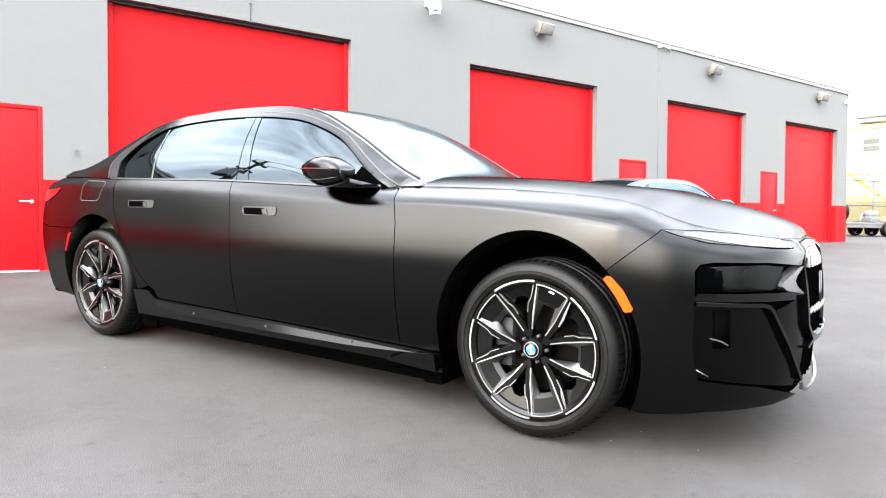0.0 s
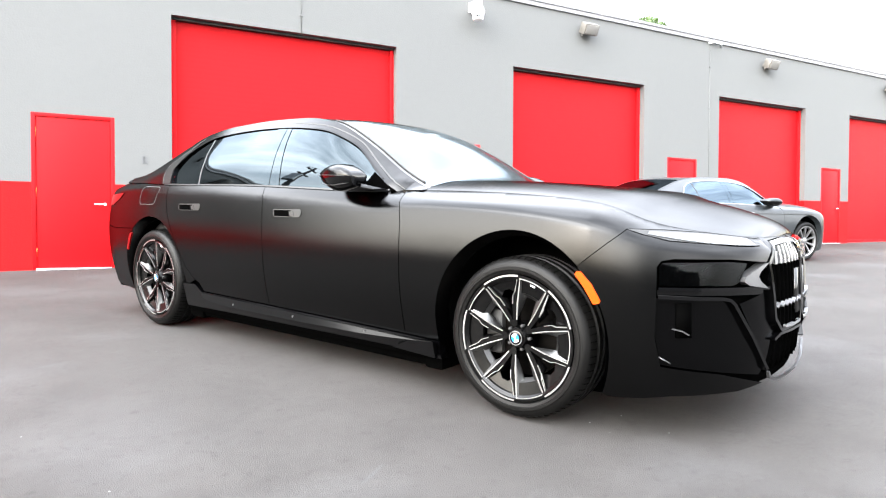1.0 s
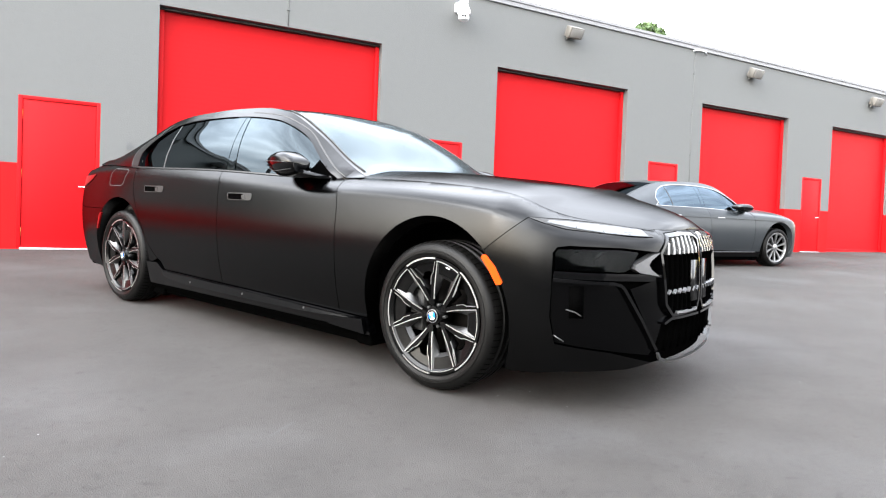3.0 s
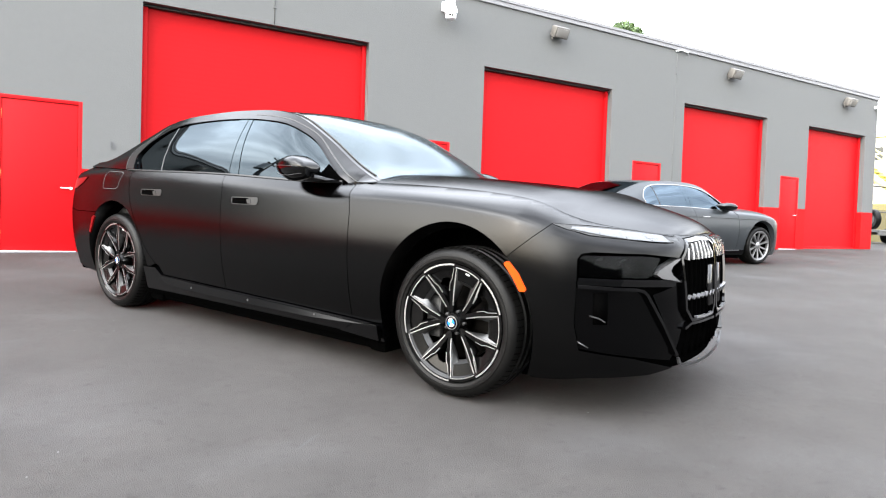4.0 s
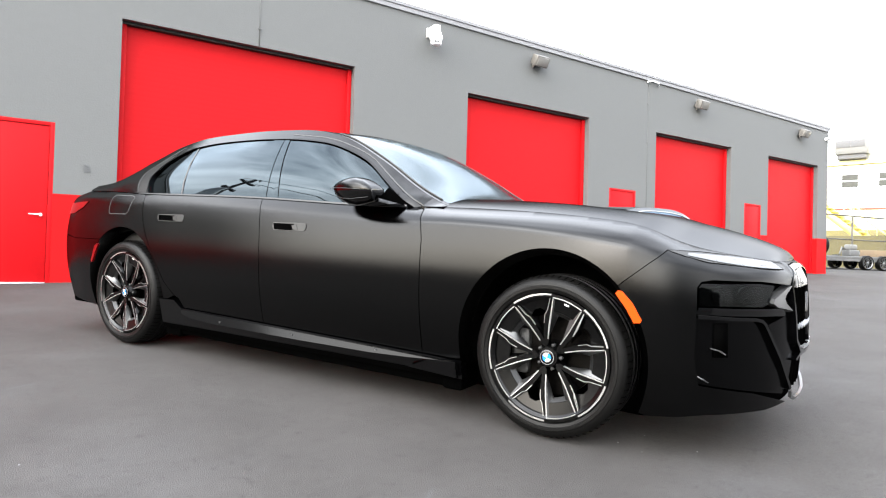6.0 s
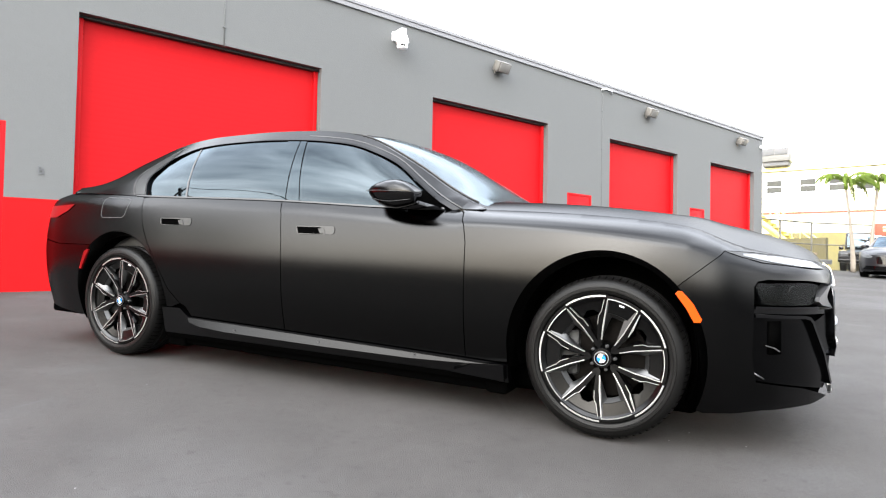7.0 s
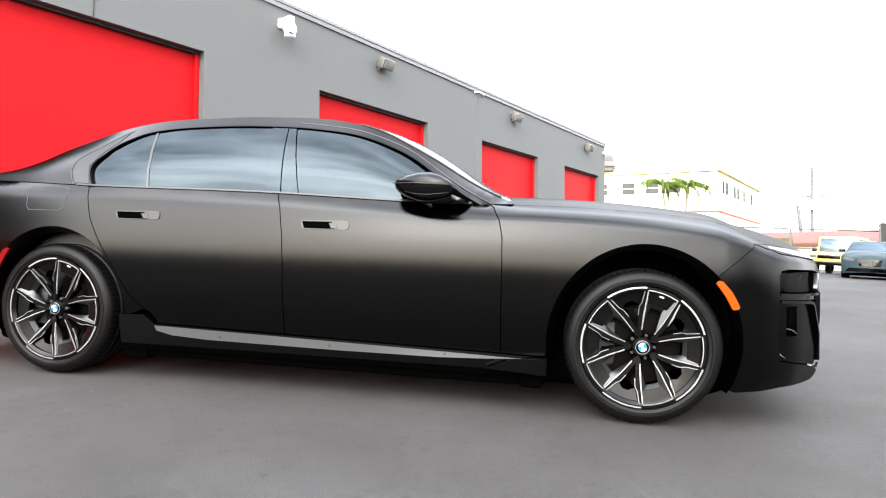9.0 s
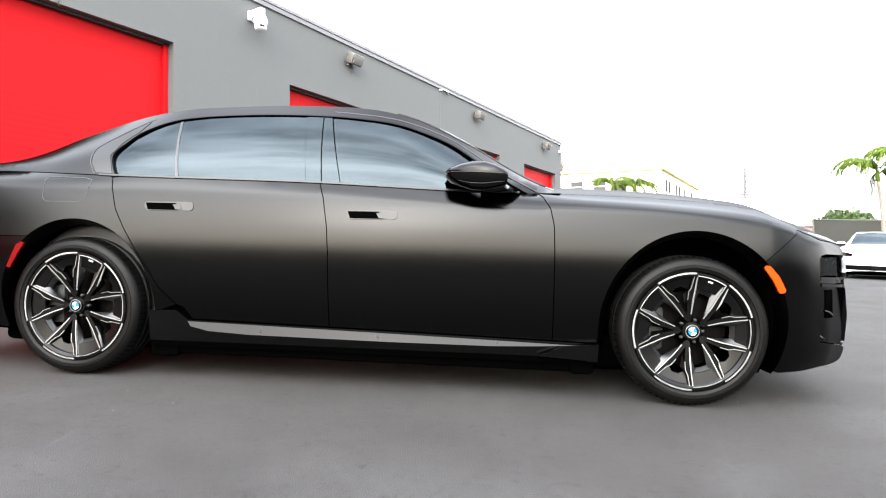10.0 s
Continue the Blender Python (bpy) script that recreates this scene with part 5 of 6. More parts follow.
        for x, mid, top, low, half in stations:
            ring = []
            for j in range(24):
                a = 2 * math.pi * j / 24
                c, q = math.cos(a), math.sin(a)
                y = half * math.copysign(abs(c) ** 0.6, c)
                z = mid + (top - mid) * abs(q) ** 0.8 if q > 0 else mid - (mid - low) * abs(q) ** 1.15
                ring.append(bm.verts.new((x + 0.012 * c, sgn * (0.985 - 0.07 * min(max((-1.0 - x) / 0.25, 0), 1) + y), z)))
            rings.append(ring)
        for p, q in zip(rings, rings[1:]):
            for j in range(24):
                f = bm.faces.new((p[j], p[(j + 1) % 24], q[(j + 1) % 24], q[j]))
                f.material_index = 0 if j < 12 else 1
        for ring in (rings[0][::-1], rings[-1]):
            bm.faces.new(ring).material_index = 1
        bmesh.ops.recalc_face_normals(bm, faces=bm.faces[:])
        mirror = part("wing_mirror", bm, [paint, GLOSS], fdoors[i], "wing mirror with a gloss black lower half", sharp=35)
        edge = [(x, sgn * (0.985 - 0.07 * min(max((-1.0 - x) / 0.25, 0), 1) + half + 0.001), mid - 0.003) for x, mid, top, low, half in stations[1:8]]
        part("mirror_seam", tube(edge, 0.0016, 6), BOLTGREY, fdoors[i], "thin seam round the housing")
        edge = [(x, sgn * (0.985 - 0.07 * min(max((-1.0 - x) / 0.25, 0), 1) + half * 0.9 + 0.002), mid - 0.62 * (mid - low)) for x, mid, top, low, half in stations[3:9]]
        part("mirror_seam", tube(edge, 0.0016, 6), BOLTGREY, fdoors[i], "thin seam round the housing")
        # a wedge from the housing's underside in to the door's corner
        bm = bmesh.new()
        outer = [bm.verts.new((x, sgn * 1.0, z)) for x, z in ((-1.05, 1.03), (-0.955, 1.045), (-0.95, 1.075), (-1.05, 1.075))]
        inner = [bm.verts.new((x, sgn * 0.83, z)) for x, z in ((-1.06, 1.022), (-0.85, 1.026), (-0.87, 1.042), (-1.04, 1.072))]
        bm.faces.new(outer)
        bm.faces.new(inner[::-1])
        for k in range(4):
            bm.faces.new((outer[k], inner[k], inner[(k + 1) % 4], outer[(k + 1) % 4]))
        bmesh.ops.recalc_face_normals(bm, faces=bm.faces[:])
        part("mirror_foot", bm, GLOSS, fdoors[i])

    # --- under and inside ---
    inner = [(1.597, 0.22), (0.46, 0.22)] + [(0.46, 0.37)] + oval(FA[0], FA[1], 0.46, 0.5, 0, 180, 20) + [(-0.47, 0.22), (-2.72, 0.22)] + oval(RA[0], RA[1], 0.46, 0.48, 0, 180, 20) + [(-3.68, 0.28), (-5.14, 0.3)]
    inner += [(u, float(S.height(u)) - 0.03) for u in np.linspace(-5.14, 1.597, 60)]
    # black shell behind the panels, added to keep light out of their gaps
    both("gap_blackout", inner, wall, DARK, step=0.08, thick=0.01, off=-0.045)
    part("floor_pan", box(-3.8, 0.42, -0.7, 0.7, 0.13, 0.3, 0.03), DARK, car)
    # extra low pans and full-width boxes, added to deepen the shade beneath the car
    part("floor_pan", box(-3.7, 0.4, -0.66, 0.66, 0.11, 0.2, 0.03), DARK, car)
    part("floor_pan", box(-2.68, -0.54, -0.84, 0.84, 0.125, 0.26, 0.02), DARK, car)
    part("shade_block", box(0.4, 0.72, -0.6, 0.6, 0.2, 0.26, 0.02), DARK, car)
    part("shade_block", box(-2.82, -2.66, -0.86, 0.86, 0.11, 0.34, 0.02), DARK, car)
    part("shade_block", box(-0.58, -0.46, -0.86, 0.86, 0.12, 0.34, 0.02), DARK, car)
    part("shade_block", box(-4.2, -3.6, -0.74, 0.74, 0.2, 0.27, 0.02), DARK, car)
    part("wheel_well", box(-0.5, 0.48, -0.6, 0.6, 0.3, 0.84, 0.05), DARK, car)
    part("wheel_well", box(-3.7, -2.7, -0.6, 0.6, 0.3, 0.82, 0.05), DARK, car)
    part("cabin_floor", box(-3.6, -0.8, -0.8, 0.8, 0.3, 0.9, 0.03), CABIN, car)
    part("dashboard", box(-1.15, -0.62, -0.72, 0.72, 0.85, 1.02, 0.05), CABIN, car)
    for x in (-1.75, -2.55):
        for y in (-0.4, 0.4):
            seat = part("seat", box(x - 0.28, x + 0.28, y - 0.26, y + 0.26, 0.85, 0.98, 0.05), CABIN, car)
            part("backrest", box(-0.1, 0.07, -0.25, 0.25, 0, 0.4, 0.05, pose(x - 0.26, y, 0.93, 0, -14, 0)), CABIN, seat)
            part("headrest", box(-0.06, 0.05, -0.13, 0.13, 0, 0.14, 0.04, pose(x - 0.35, y, 1.27, 0, -10, 0)), CABIN, seat)
    for x in (0.0, -3.215):
        Wheel(car, wheels, pose(x, -0.908, 0.37, 0, 0, 0))
        Wheel(car, wheels, pose(x, 0.908, 0.37, 0, 0, 180))
    return car


def make_nose(car, wall, paint, both):
    """Split lamps, twin grille and intakes of the black saloon."""
    both("nose_backing", [(0.6, 0.24), (1.597, 0.2), (1.597, 0.84), (1.25, 0.8), (1.18, 0.765), (0.64, 0.78), (0.6, 0.7)], wall, DARK, "", step=0.06, thick=0.02, off=-0.06)
    drl = [(0.512, 0.882), (0.7, 0.876), (0.9, 0.866), (1.08, 0.849), (1.11, 0.84), (1.14, 0.816), (1.05, 0.816), (0.9, 0.823), (0.69, 0.839), (0.585, 0.861)]
    both("daytime_lamp", drl, wall, DARKGAP, "slim daytime lamp in a black bezel", step=0.03, thick=0.02, off=0.003)
    for a, b in ((0.03, 0.28), (0.29, 0.52), (0.53, 0.76), (0.77, 0.97)):
        lo = lambda k: (0.585 + 0.535 * k, 0.866 - 0.049 * k - 0.012 * math.sin(3.1 * k))
        hi = lambda k: (0.6 + 0.505 * k, 0.877 - 0.03 * k + 0.004 * math.sin(3.1 * k))
        both("lamp_element", [lo(a), lo(b), (hi(b)[0] + 0.01, hi(b)[1] - 0.003), (hi(a)[0] - 0.005, hi(a)[1] - 0.003)], wall, LAMPWHITE, "crystal white lamp element", step=0.03, thick=0.01, off=0.0065)
    # main lamp in its dark pocket
    lens = [(0.645, 0.66), (0.645, 0.735), (0.66, 0.75), (0.95, 0.753), (1.04, 0.745), (0.99, 0.668), (0.96, 0.656)]
    both("headlamp", lens, wall, CLEAR, "smoked main headlamp", step=0.05, thick=0.006, off=-0.012)
    both("lamp_backing", lens, wall, DARK, "", step=0.05, thick=0.01, off=-0.05)
    for flip in (False, True):
        for u in (0.74, 0.86):
            c, n = wall(u, 0.708, -0.048), wall(u, 0.708, -0.022)
            if flip:
                c, n = c * (1, -1, 1), n * (1, -1, 1)
            part("projector", rod(c, n, 0.036, 0.032, 24), SATINGREY, car, "grey projector ring")
            part("projector_lens", rod(n, n + (n - c) * 0.25, 0.027, 0.02, 24), GLOSS, car, "dark projector lens")
        part("lamp_blade", strip([(0.95, 0.662), (0.985, 0.68), (1.0, 0.7)], wall, 0.012, 0.02, -0.02, flip), CHROME, car)
        part("lamp_sill", strip([(0.64, 0.648), (0.8, 0.645), (0.95, 0.644), (1.1, 0.641), (1.19, 0.638)], wall, 0.012, 0.04, -0.002, flip), GLOSS, car)
        part("lamp_base", strip([(0.64, 0.634), (0.8, 0.629), (0.95, 0.626), (1.1, 0.623), (1.19, 0.62)], wall, 0.02, 0.05, -0.02, flip), GLOSS, car)
    fin = [(1.16, 0.744), (1.12, 0.738), (1.055, 0.712), (1.01, 0.69), (1.003, 0.672), (1.03, 0.656), (1.15, 0.638), (1.1, 0.668), (1.085, 0.69), (1.1, 0.71)]
    both("lamp_fin", fin, wall, FINGREY, "satin grey arrow fin", step=0.03, thick=0.04, off=0.004)
    # intake panel: a gloss black wing with a raised rim
    wing = [(0.636, 0.618), (0.781, 0.612), (0.925, 0.608), (0.95, 0.592), (1.15, 0.3), (1.13, 0.272), (0.9, 0.304), (0.664, 0.338), (0.638, 0.45)]
    both("intake_panel", wing, wall, INTAKE, "smooth black bumper wing", step=0.04, thick=0.02, off=-0.02)
    for flip in (False, True):
        part("intake_rim", strip([(0.638, 0.616), (0.78, 0.61), (0.9, 0.607), (0.935, 0.6), (0.955, 0.584), (1.05, 0.444), (1.152, 0.296)], wall, 0.014, 0.03, 0.003, flip), GLOSS, car)
        part("air_curtain", strip([(0.745, 0.59), (0.748, 0.45)], wall, 0.06, 0.012, -0.012, flip), DARK, car)
        part("sensor", strip([(0.70, 0.488), (0.74, 0.478), (0.765, 0.463)], wall, 0.005, 0.008, -0.006, flip), LIPGREY, car)
        part("curtain_edge", strip([(0.655, 0.37), (0.7, 0.345)], wall, 0.005, 0.01, -0.008, flip), LIPGREY, car)
    both("lower_corner", [(1.0, 0.58), (1.16, 0.62), (1.21, 0.5), (1.26, 0.44), (1.2, 0.41), (1.16, 0.31)], wall, INTAKE, "gloss black bumper centre", step=0.05, thick=0.02, off=-0.02)
    # twin grille
    kid = [(1.17, 0.742), (1.25, 0.822), (1.41, 0.83), (1.55, 0.826), (1.582, 0.8), (1.582, 0.5), (1.55, 0.456), (1.265, 0.452), (1.21, 0.505)]
    grilles = both("grille", kid, wall, DARK, "tall twin grille with chrome-tipped slats", step=0.06, thick=0.02, off=-0.04)
    for i, flip in enumerate((False, True)):
        ring = resample(kid, 0.02)
        part("grille_frame", strip(ring + ring[:2], wall, 0.016, 0.05, 0.004, flip), GLOSS, grilles[i])
        for k in range(7):
            u = 1.23 + k * 0.053
            top = 0.792 + 0.004 * k if k else 0.775
            part("slat", strip([(u, 0.47), (u, 0.56), (u, 0.64), (u, 0.735)], wall, 0.016, 0.03, -0.008, flip), DARK, grilles[i])
            part("slat_tip", strip([(u - 0.004, 0.735), (u, 0.76), (u + 0.006, top + 0.014)], wall, 0.017, 0.03, 0.004, flip), TIPGREY, grilles[i], "satin chrome slat tip")
            part("slat_foot", strip([(u - 0.006, 0.552), (u + 0.004, 0.56), (u + 0.013, 0.57)], wall, 0.008, 0.02, 0.006, flip), SATINGREY, grilles[i], "chrome slat tip")
        part("grille_shelf", strip([(1.31, 0.462), (1.4, 0.458), (1.5, 0.458), (1.54, 0.462)], wall, 0.009, 0.015, 0.008, flip), SATINGREY, grilles[i], "chrome lower edge")
        part("plate_holder", strip([(1.52, 0.5), (1.52, 0.7)], wall, 0.08, 0.012, 0.004, flip), HOLDER, grilles[i], "smooth grey plate holder")
        # lower grille with upright vanes and a bright lip
        for k in range(5):
            u = 1.22 + k * 0.085
            part("vane", strip([(u - 0.02, 0.27), (u, 0.42)], wall, 0.01, 0.03, -0.03, flip), DARK, car)
        part("chin_edge", strip([(1.2, 0.418), (1.26, 0.436), (1.4, 0.434), (1.58, 0.432)], wall, 0.012, 0.03, 0.002, flip), GLOSS, car)
    lip = [(1.172, 0.286), (1.198, 0.258), (1.265, 0.238), (1.4, 0.229), (1.597, 0.225), (1.597, 0.213), (1.4, 0.217), (1.258, 0.227), (1.19, 0.248), (1.166, 0.281)]
    both("front_lip", lip, wall, LIPGREY, "bright satin lower lip", step=0.02, thick=0.012, off=0.002)


CAR_POSE = Matrix(((0.4389, 0.8984, -0.0174, 2.5678), (-0.8976, 0.4376, -0.0535, 2.4474), (-0.0405, 0.0391, 0.9984, 0.0358), (0, 0, 0, 1)))
make_sedan("sedan", CAR_POSE, SATIN, "large satin black saloon car parked on the asphalt yard")


def on_ground(x, y, yaw):
    """The pose of a thing that stands on the sloping yard, heading yaw degrees from +x."""
    e = 0.5
    up = Vector((-(ground_z(x + e, y) - ground_z(x - e, y)) / (2 * e), -(ground_z(x, y + e) - ground_z(x, y - e)) / (2 * e), 1)).normalized()
    ahead = Vector((math.cos(radians(yaw)), math.sin(radians(yaw)), 0))
    ahead = (ahead - up * ahead.dot(up)).normalized()
    left = up.cross(ahead)
    m = Matrix((ahead, left, up)).transposed().to_4x4()
    return Matrix.Translation((x, y, ground_z(x, y))) @ m


# ---- other cars in the yard ----
make_sedan("sedan", on_ground(10.556, 7.48, 0) @ Matrix.Diagonal((0.91, 0.95, 0.915, 1)), GREYPAINT, "dark grey metallic saloon car with silver wheels by the wall", "grille", "multi", detail=False, lower=SILLBLACK, windows=CARGLASS)
make_sedan("sedan", on_ground(24.2, 7.3, 191) @ Matrix.Diagonal((0.93, 0.94, 0.96, 1)), BLACKPAINT, "black saloon car parked facing the yard", "grille", "multi", detail=False, windows=CARGLASS)
make_sedan("coupe", on_ground(21.25, 0.25, 174) @ Matrix.Diagonal((0.93, 1.0, 0.95, 1)), WHITEPAINT, "white sports car parked facing the yard", "plain", "multi", detail=False, windows=GLASS)


def prism(profile, w, bevel):
    """A side outline (x, z) given width w, its edges rounded."""
    bm = bmesh.new()
    rows = [[bm.verts.new((x, s * w / 2, z)) for x, z in profile] for s in (-1, 1)]
    bm.faces.new(rows[0])
    bm.faces.new(rows[1][::-1])
    n = len(profile)
    for i in range(n):
        bm.faces.new((rows[0][i], rows[0][(i + 1) % n], rows[1][(i + 1) % n], rows[1][i]))
    bmesh.ops.recalc_face_normals(bm, faces=bm.faces[:])
    bmesh.ops.bevel(bm, geom=bm.edges[:], offset=bevel, segments=2, affect="EDGES", profile=0.5)
    return bm


def make_truck(name, m, paint, label, high=1.75, boxy=0.0):
    """A boxy utility vehicle: origin under its front axle, heading +x."""
    t = thing(name, m, label, "car")
    body = part("body", prism([(0.72, 0.42), (0.78, 0.7), (0.7, 0.98), (-0.55, 1.08), (-3.5, 1.1), (-3.62, 0.5), (-3.5, 0.4)], 1.82, 0.05), paint, t)
    part("cabin", prism([(-0.5, 1.09), (-0.95 + boxy, high - 0.06), (-1.1, high), (-3.3, high), (-3.48, 1.11)], 1.6, 0.06), paint, t)
    part("windscreen", prism([(-0.55, 1.12), (-0.93 + boxy * 0.9, high - 0.1), (-0.9 + boxy * 0.9, high - 0.1), (-0.49, 1.12)], 1.42, 0.008), CARGLASS, t, "sky-reflecting windscreen")
    for s in (-1, 1):
        for x0, x1 in ((-1.05, -1.9), (-2.0, -3.2)):
            part("side_window", box(x1, x0, s * 0.8 - 0.012, s * 0.8 + 0.012, 1.16, high - 0.12, 0.006), WINDOWGREY, t)
        part("headlamp", box(0.66, 0.77, s * 0.66 - 0.14, s * 0.66 + 0.14, 0.74, 0.9, 0.015), LAMPWHITE, t, "clear headlamp")
        part("wing_mirror", box(-0.85, -0.7, s * 0.98 - 0.1, s * 0.98 + 0.1, 1.08, 1.25, 0.03), GLOSS, t)
    part("grille", box(0.68, 0.785, -0.48, 0.48, 0.72, 0.9, 0.012), GLOSS, t)
    part("front_bumper", box(0.6, 0.86, -0.9, 0.9, 0.42, 0.6, 0.04), GLOSS, t)
    for x in (0.0, -2.75):
        Wheel(t, "multi", pose(x, -0.86, 0.37))
        Wheel(t, "multi", pose(x, 0.86, 0.37, 0, 0, 180))
    return t


make_sedan("old_saloon", on_ground(26.6, 2.15, 183) @ Matrix.Diagonal((0.9, 0.93, 0.94, 1)), TEALPAINT, "faded blue-grey old saloon facing the yard", "grille", "multi", detail=False, windows=CARGLASS)
make_truck("pickup_truck", on_ground(33.9, 3.9, 172), YELLOWPAINT, "yellow and white utility truck behind the saloon", 1.85, 0.2)
make_truck("jeep", on_ground(34.9, 11.6, 192), BLACKPAINT, "black boxy jeep beside the fence", 2.0, 0.25)


# ---- the two-storey cream building ----
def make_cream_building():
    foot = [(41.0, 10.6), (55.0, 10.6), (50.0, 32.0), (35.6, 32.0)]
    roof_z = 7.15
    b = thing("apartment_building", Matrix(), "cream two-storey building with a yellow roof edge and red band", "building")

    def slab(pts, z0, z1, mat, name, grow=0.0, label=""):
        c = np.mean(pts, axis=0)
        bm = bmesh.new()
        q = [np.array(p) + (np.array(p) - c) / np.linalg.norm(np.array(p) - c) * grow for p in pts]
        lo = [bm.verts.new((*p, z0)) for p in q]
        hi = [bm.verts.new((*p, z1)) for p in q]
        for i in range(len(q)):
            bm.faces.new((lo[i], lo[(i + 1) % len(q)], hi[(i + 1) % len(q)], hi[i]))
        bm.faces.new(hi)
        bm.faces.new(lo[::-1])
        bmesh.ops.recalc_face_normals(bm, faces=bm.faces[:])
        return part(name, bm, mat, b, label, smooth=False)

    slab(foot, 0.0, roof_z - 0.25, CREAM, "wall")
    slab(foot, roof_z - 0.2, roof_z + 0.04, PALEYELLOW, "roof", 0.25, "yellow painted roof edge")
    slab(foot, 4.3, 4.42, REDTRIM, "band", 0.06, "thin red band between the storeys")
    slab(foot, 0.0, 3.15, OLIVE, "plinth", 0.05, "dull yellow lower wall")

    def window(a, c, along, z, w, h, bars=1):
        """A window on the wall from a to c."""
        a, c = Vector((*a, 0)), Vector((*c, 0))
        d = (c - a).normalized()
        m = Matrix.Translation(a + d * along + Vector((0, 0, z))) @ Matrix((d, Vector((0, 0, 1)).cross(d), Vector((0, 0, 1)))).transposed().to_4x4()
        win = part("window", box(-w / 2 - 0.06, w / 2 + 0.06, -0.05, 0.1, -0.06, h + 0.06, 0.01, m), WHITEPLASTIC, b)
        n = bars + 1
        for i in range(n):
            part("pane", box(-w / 2, w / 2, -0.065, -0.052, i * h / n + 0.03, (i + 1) * h / n - 0.03, 0, m), WINDOWGREY, win, smooth=False)

    for along in (19.7, 18.35, 16.85, 15.05, 13.2, 11.4):
        window(foot[3], foot[0], along - 0.25, 5.6, 0.8, 0.8)
    for along in (1.2, 2.2, 4.6, 5.6, 7.6, 10.4):
        window(foot[0], foot[1], along, 5.55, 0.55, 0.88, 0)
    ac = thing("rooftop_unit", pose(39.2, 17.5, roof_z + 0.2, 0, 0, 15), "white box air-conditioning unit on the roof", "air conditioner")
    part("casing", box(-0.7, 0.7, -0.8, 0.8, 0.12, 0.95, 0.03), ROOFUNIT, ac)
    for y in (-0.55, 0.6):
        part("grille", box(-0.73, -0.7, y * 0.62 - 0.34, y * 0.62 + 0.34, 0.5, 0.88, 0.005), TIMBER, ac)
    part("skid", box(-0.6, 0.6, -0.7, 0.7, -0.14, 0.12, 0.01), TIMBER, ac)
    # outside stair in yellow steel
    st = thing("stair", pose(34.5, 16.2, ground_z(34.5, 16.2)), "yellow steel outside stair", "stair")
    for i in range(21):
        y, z = 2.6 - i * 0.27, 4.88 - i * 0.22
        part("step", box(-0.5, 0.5, y - 0.14, y + 0.14, z - 0.04, z), YELLOW, st, smooth=False)
    for x in (-0.52, 0.52):
        part("stringer", box(x - 0.03, x + 0.03, -3.9, 3.9, -0.16, 0.16, 0, pose(0, 0, 2.6, 39.2)), YELLOW, st)
        part("handrail", rod((x, 2.7, 5.9), (x, -3.0, 1.25), 0.04), YELLOW, st)
        for i in range(0, 21, 4):
            part("baluster", rod((x, 2.6 - i * 0.27, 4.8 - i * 0.22), (x, 2.6 - i * 0.27, 5.8 - i * 0.22), 0.025, seg=8), YELLOW, st)


make_cream_building()


# ---- fences ----
def make_fence(points, label, screen=False, high=1.85):
    f = thing("chain_link_fence", Matrix(), label, "fence")
    pts = [Vector((x, y, ground_z(x, y))) for x, y in points]
    for a, b in zip(pts, pts[1:]):
        n = max(1, round((b - a).length / 2.6))
        for i in range(n):
            p, q = a.lerp(b, i / n), a.lerp(b, (i + 1) / n)
            up = Vector((0, 0, high))
            part("post", rod(p - Vector((0, 0, 0.2)), p + up, 0.045, seg=8), FENCEGREY, f)
            part("top_rail", rod(p + up, q + up, 0.035, seg=8), FENCEGREY, f)
            part("mid_rail", rod(p + up * 0.55, q + up * 0.55, 0.024, seg=8), FENCEGREY, f)
            if screen:
                d = (q - p).normalized()
                side = Vector((-d.y, d.x, 0)) * 0.012
                bm = bmesh.new()
                vs = [bm.verts.new(v) for v in (p + side, q + side, q + side + up, p + side + up, p - side, q - side, q - side + up, p - side + up)]
                for k in ((0, 1, 2, 3), (7, 6, 5, 4), (0, 4, 5, 1), (1, 5, 6, 2), (2, 6, 7, 3), (3, 7, 4, 0)):
                    bm.faces.new([vs[j] for j in k])
                part("screen", bm, SCREEN, f, "dark privacy screen", smooth=False)
            else:
                bm = bmesh.new()
                k = 32
                for j in range(-k, k + 1):
                    for s in (1, -1):
                        lo, hi = j / k, j / k + 0.7
                        u0, u1 = max(lo, 0), min(hi, 1)
                        if u1 <= u0:
                            continue
                        z0, z1 = (u0 - lo) / 0.7, (u1 - lo) / 0.7
                        if s < 0:
                            u0, u1 = 1 - u0, 1 - u1
                        add_rod(bm, p.lerp(q, u0) + up * z0, p.lerp(q, u1) + up * z1, 0.0025, seg=4, caps=False)
                tagged(part("wire_mesh", bm, FENCEGREY, f, smooth=False), kind="stuff")


make_fence([(23.6, 13.4), (30.8, 12.3), (33.4, 10.1), (35.2, 5.8), (36.0, 2.0)], "galvanised chain-link fence along the yard's far side", high=2.2)
make_fence([(32.4, 1.95), (33.0, -14.0)], "fence hung with a dark privacy screen", True, 2.35)
bw = thing("boundary_wall", Matrix(), "ochre yellow boundary wall behind the fence", "wall", kind="structure")
part("wall_panel", box(33.0, 33.3, 12.5, 24.0, -0.5, 2.5), OCHRE, bw, smooth=False)
part("wall_panel", box(37.2, 37.5, 6.0, 12.6, -0.5, 2.4), OCHRE, bw, smooth=False)


